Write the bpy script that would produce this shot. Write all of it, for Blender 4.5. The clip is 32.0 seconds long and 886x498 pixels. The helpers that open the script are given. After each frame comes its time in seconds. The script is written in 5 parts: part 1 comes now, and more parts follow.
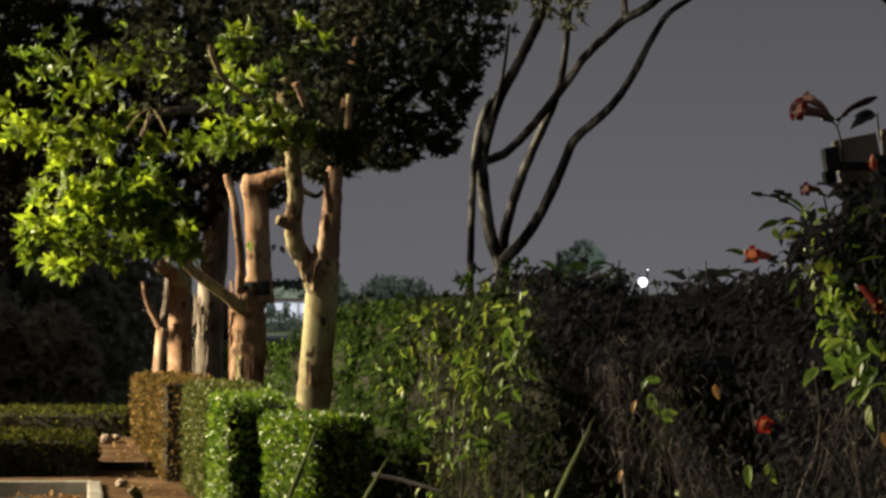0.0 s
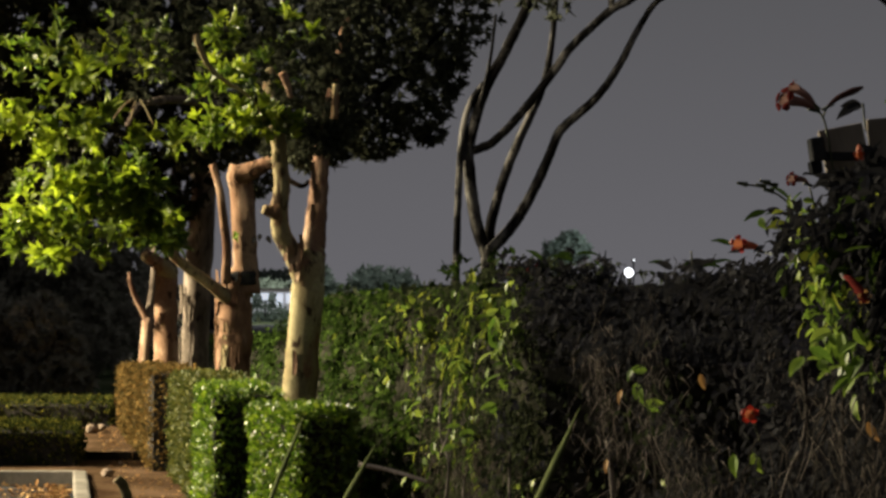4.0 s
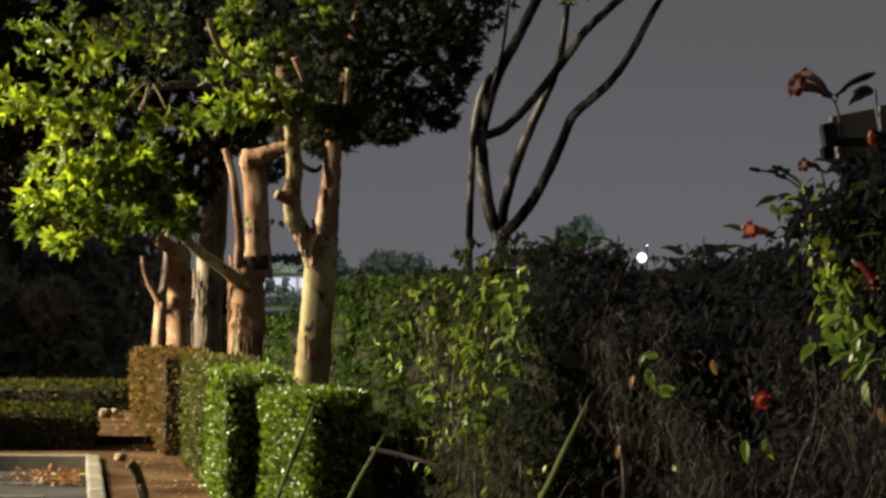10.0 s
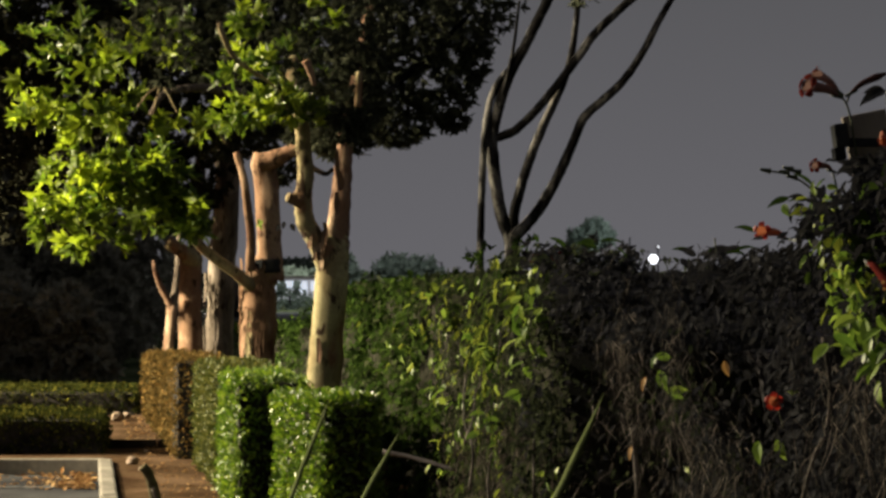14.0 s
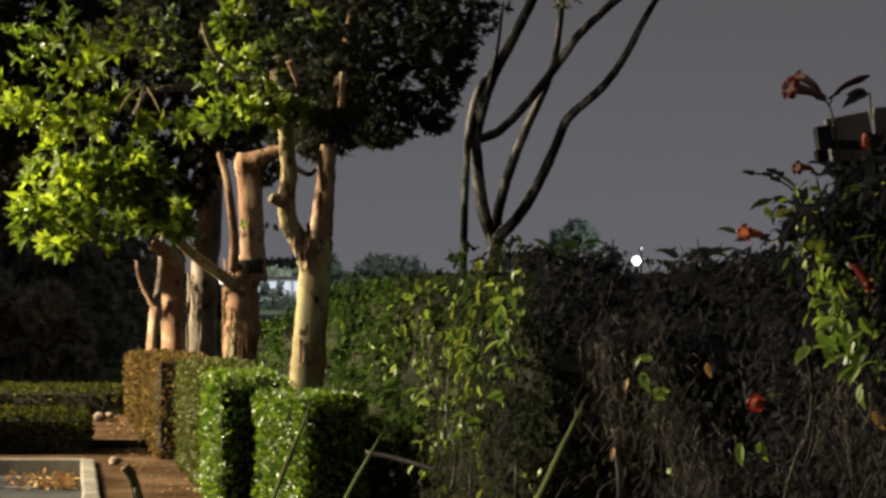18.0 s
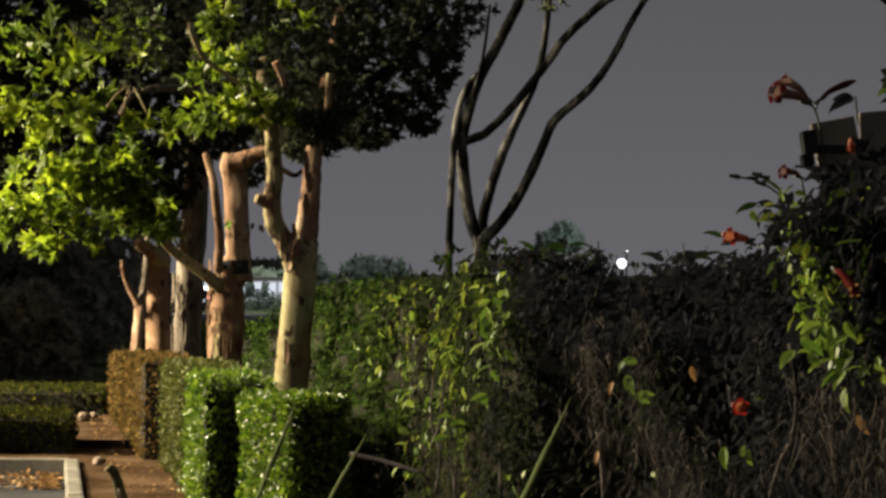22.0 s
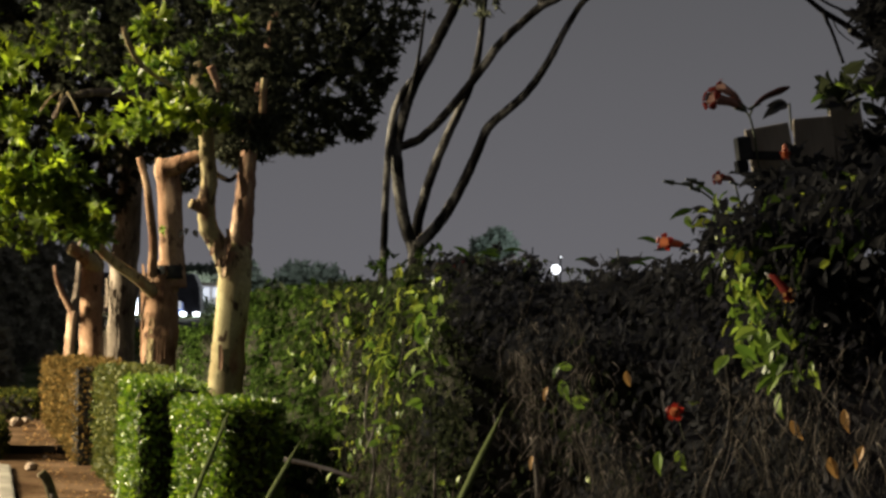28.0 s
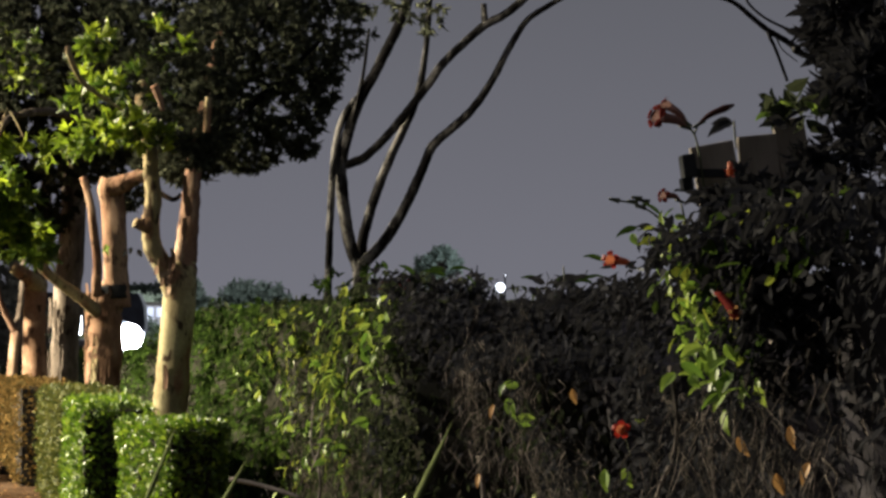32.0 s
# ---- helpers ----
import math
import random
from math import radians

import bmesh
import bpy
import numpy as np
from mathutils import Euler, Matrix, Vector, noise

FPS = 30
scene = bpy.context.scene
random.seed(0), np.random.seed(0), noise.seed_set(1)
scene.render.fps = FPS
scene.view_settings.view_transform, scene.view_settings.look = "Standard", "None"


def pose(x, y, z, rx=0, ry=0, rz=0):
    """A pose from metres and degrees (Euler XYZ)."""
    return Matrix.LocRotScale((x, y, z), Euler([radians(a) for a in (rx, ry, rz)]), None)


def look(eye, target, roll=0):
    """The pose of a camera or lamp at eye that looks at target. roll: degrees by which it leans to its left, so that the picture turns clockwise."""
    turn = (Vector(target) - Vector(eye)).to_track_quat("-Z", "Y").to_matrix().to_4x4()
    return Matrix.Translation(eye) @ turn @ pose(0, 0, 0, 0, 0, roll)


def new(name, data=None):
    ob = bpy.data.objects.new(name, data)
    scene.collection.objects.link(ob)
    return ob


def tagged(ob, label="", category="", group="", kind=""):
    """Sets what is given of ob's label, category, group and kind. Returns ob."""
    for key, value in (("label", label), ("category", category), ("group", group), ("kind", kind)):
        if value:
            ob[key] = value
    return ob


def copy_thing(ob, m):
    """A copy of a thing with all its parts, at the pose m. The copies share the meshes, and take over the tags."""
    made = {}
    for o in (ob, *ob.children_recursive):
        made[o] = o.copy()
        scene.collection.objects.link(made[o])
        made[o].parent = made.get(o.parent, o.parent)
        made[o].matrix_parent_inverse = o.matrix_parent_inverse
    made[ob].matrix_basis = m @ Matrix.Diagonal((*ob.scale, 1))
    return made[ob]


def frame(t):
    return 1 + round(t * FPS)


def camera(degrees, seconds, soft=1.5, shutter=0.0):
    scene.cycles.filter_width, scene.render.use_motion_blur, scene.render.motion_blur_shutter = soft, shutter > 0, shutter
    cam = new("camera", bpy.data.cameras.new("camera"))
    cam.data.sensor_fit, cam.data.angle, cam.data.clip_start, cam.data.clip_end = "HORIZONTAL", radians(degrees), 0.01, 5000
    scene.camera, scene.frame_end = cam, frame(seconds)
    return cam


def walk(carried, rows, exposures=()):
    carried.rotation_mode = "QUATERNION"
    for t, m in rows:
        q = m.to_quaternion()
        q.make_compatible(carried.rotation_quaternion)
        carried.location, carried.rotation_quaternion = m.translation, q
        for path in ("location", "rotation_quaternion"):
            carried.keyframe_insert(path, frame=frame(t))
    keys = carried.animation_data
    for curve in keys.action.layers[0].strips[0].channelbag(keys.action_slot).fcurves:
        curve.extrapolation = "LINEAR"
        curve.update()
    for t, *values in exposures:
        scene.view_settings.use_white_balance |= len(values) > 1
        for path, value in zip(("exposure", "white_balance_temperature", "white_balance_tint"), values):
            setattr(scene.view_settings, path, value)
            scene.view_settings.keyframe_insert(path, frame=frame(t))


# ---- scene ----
cam = camera(21.0, 32.0, soft=2.95)
EYE = 1.6
# seconds, turn to the left, look up, lean, sway aside and up; the filmer stands and turns
ROWS = [
    (0.0, -0.0161, 1.0709, 0.003, -0.0020, -0.0000),
    (0.5, -0.0261, 1.0210, 0.024, -0.0016, 0.0008),
    (1.0, -0.0876, 1.0961, 0.001, -0.0009, 0.0002),
    (1.5, -0.2329, 1.1891, -0.019, -0.0019, 0.0000),
    (2.0, -0.4975, 1.1785, -0.030, -0.0007, 0.0003),
    (2.5, -0.6905, 1.0358, 0.044, 0.0023, 0.0003),
    (3.0, -0.6539, 0.9176, -0.001, 0.0018, -0.0022),
    (3.5, -0.4801, 0.8335, -0.029, -0.0026, -0.0011),
    (5.5, -0.2439, 0.8446, -0.080, 0.0001, -0.0013),
    (6.0, -0.2982, 0.8531, -0.080, 0.0005, -0.0002),
    (6.5, -0.3048, 0.8629, -0.061, 0.0017, 0.0004),
    (7.0, -0.3235, 0.8468, -0.052, 0.0005, 0.0006),
    (7.5, -0.2840, 0.7386, -0.026, 0.0025, -0.0001),
    (8.0, -0.2416, 0.6781, -0.076, 0.0016, -0.0009),
    (8.5, -0.2002, 0.6394, -0.031, 0.0017, 0.0001),
    (9.0, -0.2025, 0.6751, -0.096, 0.0015, 0.0006),
    (9.5, -0.1300, 0.5665, -0.145, 0.0029, 0.0007),
    (10.0, -0.0356, 0.4705, -0.137, 0.0011, -0.0001),
    (10.5, 0.1543, 0.3676, -0.029, 0.0010, 0.0010),
    (11.0, 0.2477, 0.3664, 0.119, 0.0011, 0.0003),
    (11.5, 0.3200, 0.2849, 0.132, 0.0016, 0.0006),
    (12.0, 0.2548, 0.2089, 0.047, 0.0005, 0.0000),
    (12.5, 0.1789, 0.3338, 0.045, 0.0007, -0.0003),
    (13.0, 0.1584, 0.4666, 0.081, 0.0008, 0.0004),
    (13.5, 0.2238, 0.5390, 0.120, 0.0007, 0.0001),
    (15.5, 0.2109, 0.4764, 0.060, 0.0000, -0.0010),
    (16.0, 0.0894, 0.5649, 0.059, 0.0001, 0.0003),
    (16.5, 0.0102, 0.6715, 0.022, 0.0028, 0.0006),
    (17.0, -0.0807, 0.7012, -0.080, 0.0032, 0.0003),
    (17.5, -0.1303, 0.6591, -0.047, 0.0027, -0.0004),
    (18.0, -0.1632, 0.5507, -0.040, 0.0016, -0.0002),
    (18.5, -0.1414, 0.4404, 0.003, 0.0015, -0.0001),
    (19.0, -0.1518, 0.3482, -0.021, 0.0010, -0.0006),
    (19.5, -0.1640, 0.2762, 0.010, 0.0002, -0.0008),
    (20.0, -0.1896, 0.2853, 0.023, 0.0005, -0.0009),
    (20.5, -0.3168, 0.3136, 0.016, 0.0019, -0.0006),
    (21.0, -0.3640, 0.3701, -0.048, 0.0033, -0.0012),
    (21.5, -0.4859, 0.4664, -0.235, 0.0027, -0.0007),
    (22.0, -0.5158, 0.5915, -0.376, 0.0013, 0.0009),
    (22.5, -0.5399, 0.7156, -0.470, 0.0012, 0.0005),
    (23.0, -0.4875, 0.7676, -0.524, 0.0004, -0.0007),
    (23.5, -0.4836, 0.7953, -0.545, 0.0013, -0.0004),
    (24.0, -0.5486, 0.8004, -0.565, 0.0009, 0.0003),
    (24.5, -0.6994, 0.8300, -0.606, 0.0006, -0.0004),
    (25.0, -0.8730, 0.8422, -0.587, 0.0002, -0.0007),
    (25.5, -1.1048, 0.7766, -0.537, 0.0009, 0.0006),
    (27.5, -1.9240, 0.7077, -0.454, 0.0002, 0.0002),
    (28.0, -2.0939, 0.7381, -0.477, -0.0012, -0.0003),
    (28.5, -2.2239, 0.8325, -0.410, -0.0009, 0.0001),
    (29.0, -2.3743, 0.9465, -0.366, -0.0020, 0.0008),
    (29.5, -2.5444, 1.0421, -0.284, -0.0038, 0.0007),
    (30.0, -2.8352, 1.2144, -0.219, -0.0044, 0.0014),
    (30.5, -2.8584, 1.2405, 0.076, -0.0104, 0.0021),
    (31.0, -3.0788, 1.3398, -0.289, -0.0108, 0.0011),
    (31.5, -3.3548, 1.3842, -0.285, -0.0051, -0.0002),
    (32.0, -3.4225, 1.1903, -0.254, -0.0048, -0.0006),
]
walk(cam, [(t, pose(aside, 0, EYE + rise, 90 + up, lean, turn)) for t, turn, up, lean, aside, rise in ROWS],
     [(0, 0.0, 6500, 10), (26, 0.03, 6500, 10), (30, 0.14, 6450, 10), (30.9, 0.17, 6400, 10), (31.3, 0.32, 6200, 12), (32, 0.4, 6080, 13)])

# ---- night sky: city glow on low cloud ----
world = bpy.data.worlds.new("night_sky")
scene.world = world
world.use_nodes = True
wn, wl = world.node_tree.nodes, world.node_tree.links
wn.clear()
w_out, w_bg = wn.new("ShaderNodeOutputWorld"), wn.new("ShaderNodeBackground")
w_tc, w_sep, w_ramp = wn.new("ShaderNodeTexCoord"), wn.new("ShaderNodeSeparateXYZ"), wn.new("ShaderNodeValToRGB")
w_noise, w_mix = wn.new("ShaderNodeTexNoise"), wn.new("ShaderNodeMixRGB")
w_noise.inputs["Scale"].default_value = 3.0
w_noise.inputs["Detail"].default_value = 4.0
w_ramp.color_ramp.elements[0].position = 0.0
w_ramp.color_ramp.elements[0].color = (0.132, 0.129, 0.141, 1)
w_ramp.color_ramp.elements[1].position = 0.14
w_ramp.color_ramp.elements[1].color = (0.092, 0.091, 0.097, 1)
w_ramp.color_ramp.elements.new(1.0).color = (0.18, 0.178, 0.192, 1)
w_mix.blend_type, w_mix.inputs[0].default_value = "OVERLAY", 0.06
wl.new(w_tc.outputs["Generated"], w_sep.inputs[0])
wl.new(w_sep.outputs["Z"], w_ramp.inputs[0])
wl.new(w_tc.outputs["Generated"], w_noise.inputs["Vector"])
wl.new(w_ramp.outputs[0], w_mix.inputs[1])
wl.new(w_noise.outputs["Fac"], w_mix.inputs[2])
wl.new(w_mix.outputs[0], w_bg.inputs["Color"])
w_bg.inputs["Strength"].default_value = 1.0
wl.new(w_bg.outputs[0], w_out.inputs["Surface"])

# ---- car-park lamps: hooded, so that they throw their light down and outwards ----
def hooded(at, aim, watts, hue, cone, blend):
    data = bpy.data.lights.new("lamp_light", "SPOT")
    data.energy, data.color, data.shadow_soft_size, data.spot_size, data.spot_blend = watts, hue, 0.12, radians(cone), blend
    new("lamp_light", data).matrix_world = look(at, aim)


LAMP = (-17.0, 23.2, 6.8)
LAMP_2 = (-6.0, 8.0, 4.2)
LAMP_3 = (-10.0, 14.8, 6.5)
hooded(LAMP, (-3.5, 17.5, 0.5), 74000, (1.0, 0.86, 0.58), 104, 0.22)
hooded(LAMP_2, (0.5, 6.8, 1.1), 1000, (1.0, 0.9, 0.8), 96, 1.0)
hooded(LAMP_3, (-1.3, 17.2, 2.9), 6500, (1.0, 0.86, 0.6), 50, 0.6)
# the flood light beyond the fence and the lit yard across the road
for at, watts, hue in (((11.692, 145, 5.028), 2000, (0.85, 0.92, 1.0)), ((-6.314, 94, 4.712), 2500, (0.95, 1.0, 0.97)), ((-11.96, 178, 10.863), 9000, (0.9, 1.0, 0.92)), ((-2.359, 106, 10.884), 9000, (0.95, 0.95, 1.0))):
    far_lamp = bpy.data.lights.new("far_light", "POINT")
    far_lamp.energy, far_lamp.color, far_lamp.shadow_soft_size = watts, hue, 0.4
    new("far_light", far_lamp).location = at

rnd = random.Random(7)
rng = np.random.default_rng(11)


# ---- materials ----
def nodes_of(name):
    m = bpy.data.materials.new(name)
    m.use_nodes = True
    return m, m.node_tree.nodes, m.node_tree.links, m.node_tree.nodes["Principled BSDF"]


def ramp(n, *stops):
    r = n.new("ShaderNodeValToRGB")
    e = r.color_ramp.elements
    while len(e) < len(stops):
        e.new(0.5)
    for el, (p, c) in zip(e, stops):
        el.position, el.color = p, (*c, 1)
    return r


def leaf_mat(name, dark, mid, light, rough=0.38, through_light=0.25, spread=(0.0, 0.55, 1.0), by_object=False):
    m, n, l, b = nodes_of(name)
    r = ramp(n, (spread[0], dark), (spread[1], mid), (spread[2], light))
    if by_object:
        src = n.new("ShaderNodeObjectInfo").outputs["Random"]
    else:
        src = n.new("ShaderNodeNewGeometry").outputs["Random Per Island"]
    tc, no = n.new("ShaderNodeTexCoord"), n.new("ShaderNodeTexNoise")
    no.inputs["Scale"].default_value = 40
    add = n.new("ShaderNodeMath")
    add.operation = "MULTIPLY_ADD"
    add.inputs[1].default_value = 0.3
    l.new(tc.outputs["Object"], no.inputs["Vector"])
    l.new(no.outputs["Fac"], add.inputs[0])
    sub = n.new("ShaderNodeMath")
    sub.operation = "SUBTRACT"
    sub.inputs[1].default_value = 0.15
    l.new(src, sub.inputs[0])
    l.new(sub.outputs[0], add.inputs[2])
    l.new(add.outputs[0], r.inputs[0])
    l.new(r.outputs[0], b.inputs["Base Color"])
    b.inputs["Roughness"].default_value = rough
    b.inputs["Specular IOR Level"].default_value = 0.5 if rough < 0.48 else 0.15 if rough < 0.7 else 0.0
    tr, mx = n.new("ShaderNodeBsdfTranslucent"), n.new("ShaderNodeMixShader")
    l.new(r.outputs[0], tr.inputs["Color"])
    mx.inputs[0].default_value = through_light
    l.new(b.outputs[0], mx.inputs[1])
    l.new(tr.outputs[0], mx.inputs[2])
    l.new(mx.outputs[0], n["Material Output"].inputs["Surface"])
    return m


def rough_mat(name, c1, c2, c3, scale, rough=0.9, bump=0.4, stretch=(1, 1, 1), fine=12.0):
    """Mottled surface: broad patches in three tones, fine grain over them and relief."""
    m, n, l, b = nodes_of(name)
    tc, mp = n.new("ShaderNodeTexCoord"), n.new("ShaderNodeMapping")
    mp.inputs["Scale"].default_value = stretch
    l.new(tc.outputs["Object"], mp.inputs["Vector"])
    a, g = n.new("ShaderNodeTexNoise"), n.new("ShaderNodeTexNoise")
    a.inputs["Scale"].default_value, a.inputs["Detail"].default_value = scale, 5
    g.inputs["Scale"].default_value, g.inputs["Detail"].default_value = scale * fine, 6
    for x in (a, g):
        l.new(mp.outputs[0], x.inputs["Vector"])
    mix = n.new("ShaderNodeMath")
    mix.operation = "MULTIPLY_ADD"
    mix.inputs[1].default_value = 0.35
    l.new(g.outputs["Fac"], mix.inputs[0])
    sub = n.new("ShaderNodeMath")
    sub.operation = "SUBTRACT"
    sub.inputs[1].default_value = 0.17
    l.new(a.outputs["Fac"], sub.inputs[0])
    l.new(sub.outputs[0], mix.inputs[2])
    r = ramp(n, (0.34, c1), (0.5, c2), (0.66, c3))
    l.new(mix.outputs[0], r.inputs[0])
    l.new(r.outputs[0], b.inputs["Base Color"])
    bp = n.new("ShaderNodeBump")
    bp.inputs["Strength"].default_value = bump
    bp.inputs["Distance"].default_value = 0.02
    l.new(mix.outputs[0], bp.inputs["Height"])
    l.new(bp.outputs[0], b.inputs["Normal"])
    b.inputs["Roughness"].default_value = rough
    b.inputs["Specular IOR Level"].default_value = 0.0 if rough >= 0.85 else 0.3
    return m


def bark_mat(name, dark, mid, light, fleck, scale, stretch=(1, 1, 0.4)):
    """Peeling bark: plates in three tones with sharp edges, dark cracks and knots, and relief."""
    m, n, l, b = nodes_of(name)
    tc, mp = n.new("ShaderNodeTexCoord"), n.new("ShaderNodeMapping")
    mp.inputs["Scale"].default_value = stretch
    l.new(tc.outputs["Object"], mp.inputs["Vector"])
    a, f, g = n.new("ShaderNodeTexNoise"), n.new("ShaderNodeTexNoise"), n.new("ShaderNodeTexNoise")
    for x, sc, de in ((a, scale, 6), (f, scale * 2.3, 4), (g, scale * 14, 4)):
        x.inputs["Scale"].default_value, x.inputs["Detail"].default_value = sc, de
        x.inputs["Distortion"].default_value = 0.5
        l.new(mp.outputs[0], x.inputs["Vector"])
    plates = ramp(n, (0.36, dark), (0.45, mid), (0.53, mid), (0.6, light))
    cracks = ramp(n, (0.58, (0, 0, 0)), (0.66, (1, 1, 1)))
    l.new(a.outputs["Fac"], plates.inputs[0])
    l.new(f.outputs["Fac"], cracks.inputs[0])
    mix, grain = n.new("ShaderNodeMixRGB"), n.new("ShaderNodeMixRGB")
    mix.inputs[2].default_value = (*fleck, 1)
    l.new(cracks.outputs[0], mix.inputs[0])
    l.new(plates.outputs[0], mix.inputs[1])
    grain.blend_type, grain.inputs[0].default_value = "OVERLAY", 0.5
    l.new(mix.outputs[0], grain.inputs[1])
    l.new(g.outputs["Fac"], grain.inputs[2])
    l.new(grain.outputs[0], b.inputs["Base Color"])
    bp = n.new("ShaderNodeBump")
    bp.inputs["Strength"].default_value, bp.inputs["Distance"].default_value = 0.6, 0.02
    l.new(plates.outputs[0], bp.inputs["Height"])
    l.new(bp.outputs[0], b.inputs["Normal"])
    b.inputs["Roughness"].default_value, b.inputs["Specular IOR Level"].default_value = 0.9, 0.0
    return m


def glow_mat(name, colour, strength):
    m, n, l, b = nodes_of(name)
    b.inputs["Base Color"].default_value = (*colour, 1)
    b.inputs["Emission Color"].default_value = (*colour, 1)
    b.inputs["Emission Strength"].default_value = strength
    return m


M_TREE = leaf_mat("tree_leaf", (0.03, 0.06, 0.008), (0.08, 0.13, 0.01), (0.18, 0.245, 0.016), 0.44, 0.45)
M_TREE_OBJ = leaf_mat("tree_leaf_lit", (0.068, 0.11, 0.008), (0.165, 0.228, 0.012), (0.295, 0.372, 0.021), 0.42, 0.5, by_object=True)
M_TREE_SHADE = leaf_mat("tree_leaf_shaded", (0.016, 0.016, 0.011), (0.024, 0.024, 0.015), (0.036, 0.037, 0.022), 0.8, 0.15)
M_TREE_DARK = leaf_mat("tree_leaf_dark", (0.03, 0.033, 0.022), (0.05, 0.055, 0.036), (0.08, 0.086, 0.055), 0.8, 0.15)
M_BOX = leaf_mat("box_leaf", (0.03, 0.06, 0.005), (0.092, 0.168, 0.01), (0.22, 0.3, 0.025), 0.46, 0.3)
M_HEDGE = leaf_mat("hedge_leaf", (0.012, 0.0215, 0.0055), (0.022, 0.041, 0.0085), (0.06, 0.098, 0.018), 0.72, 0.3)
M_BOX_RUST = leaf_mat("box_leaf_rust", (0.05, 0.042, 0.017), (0.12, 0.078, 0.026), (0.21, 0.13, 0.042), 0.72, 0.2)
M_BOX_MIX = leaf_mat("box_leaf_mixed", (0.035, 0.042, 0.012), (0.07, 0.085, 0.016), (0.15, 0.145, 0.035), 0.6, 0.2)
M_BOX_LOW = leaf_mat("box_leaf_low", (0.013, 0.019, 0.007), (0.03, 0.036, 0.009), (0.1, 0.094, 0.016), 0.75, 0.2)
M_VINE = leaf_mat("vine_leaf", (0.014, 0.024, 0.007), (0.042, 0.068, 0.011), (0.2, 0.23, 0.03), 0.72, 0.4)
M_LEAF_SHADE = leaf_mat("shaded_leaf", (0.018, 0.018, 0.019), (0.025, 0.025, 0.026), (0.036, 0.036, 0.036), 0.9, 0.15, (0.0, 0.6, 1.0))
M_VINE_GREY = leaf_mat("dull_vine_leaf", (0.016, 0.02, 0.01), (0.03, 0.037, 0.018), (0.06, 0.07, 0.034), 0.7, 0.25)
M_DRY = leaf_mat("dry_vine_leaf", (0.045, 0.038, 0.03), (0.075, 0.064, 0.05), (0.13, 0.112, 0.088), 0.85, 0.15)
M_VINE_OBJ = leaf_mat("vine_leaf_lit", (0.065, 0.12, 0.016), (0.15, 0.235, 0.03), (0.28, 0.36, 0.055), 0.5, 0.4, by_object=True)
M_FAR = leaf_mat("far_leaf_haze", (0.075, 0.095, 0.075), (0.1, 0.125, 0.1), (0.13, 0.155, 0.125), 0.9, 0.3)
M_VINE_SHADE = rough_mat("deep_shade", (0.024, 0.023, 0.025), (0.032, 0.03, 0.032), (0.042, 0.04, 0.042), 9)
M_INNER_SHADE = rough_mat("inner_shade", (0.012, 0.012, 0.009), (0.02, 0.02, 0.015), (0.032, 0.03, 0.024), 9)
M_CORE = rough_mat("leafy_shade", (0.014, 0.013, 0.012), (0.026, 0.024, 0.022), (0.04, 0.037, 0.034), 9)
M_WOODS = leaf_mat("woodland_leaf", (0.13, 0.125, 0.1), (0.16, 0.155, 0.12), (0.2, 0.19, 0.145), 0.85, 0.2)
M_BARK_A = bark_mat("peeling_bark", (0.17, 0.1, 0.06), (0.22, 0.18, 0.1), (0.28, 0.245, 0.14), (0.05, 0.034, 0.024), 6, (1, 1, 0.45))
M_BARK_B = bark_mat("red_bark", (0.1, 0.053, 0.034), (0.19, 0.115, 0.073), (0.29, 0.2, 0.135), (0.05, 0.03, 0.02), 6)
M_BARK_P = bark_mat("pink_peeling_bark", (0.08, 0.045, 0.031), (0.185, 0.115, 0.078), (0.31, 0.225, 0.155), (0.035, 0.022, 0.017), 7)
M_BARK_C = bark_mat("grey_bark", (0.055, 0.043, 0.035), (0.11, 0.09, 0.072), (0.2, 0.165, 0.135), (0.03, 0.023, 0.019), 7, (1, 1, 0.35))
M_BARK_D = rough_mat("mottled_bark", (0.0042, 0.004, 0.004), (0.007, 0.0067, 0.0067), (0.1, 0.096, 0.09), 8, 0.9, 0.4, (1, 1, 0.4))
M_TWIG = rough_mat("dry_stem", (0.03, 0.027, 0.022), (0.07, 0.061, 0.051), (0.19, 0.165, 0.14), 12, 0.9, 0.3)
M_STRAW = rough_mat("dry_straw", (0.022, 0.02, 0.017), (0.055, 0.048, 0.04), (0.18, 0.155, 0.13), 14, 0.9, 0.3)
M_STALK = rough_mat("green_stem", (0.018, 0.022, 0.012), (0.03, 0.038, 0.018), (0.05, 0.06, 0.028), 12, 0.7, 0.2)
M_SOIL = rough_mat("bare_soil", (0.031, 0.018, 0.0105), (0.059, 0.037, 0.021), (0.098, 0.062, 0.038), 1.6, 0.95, 0.7)
M_GRASS = rough_mat("rough_grass", (0.015, 0.02, 0.01), (0.03, 0.038, 0.018), (0.05, 0.055, 0.03), 0.4, 0.95, 0.6)
M_ASPHALT = rough_mat("asphalt", (0.025, 0.025, 0.027), (0.038, 0.038, 0.04), (0.055, 0.055, 0.056), 1.2, 0.85, 0.3, fine=60)
M_CONCRETE = rough_mat("concrete", (0.125, 0.115, 0.098), (0.175, 0.162, 0.14), (0.24, 0.222, 0.19), 2.5, 0.9, 0.25)
M_LITTER = leaf_mat("fallen_leaf", (0.12, 0.06, 0.025), (0.25, 0.14, 0.06), (0.4, 0.26, 0.12), 0.7, 0.1)
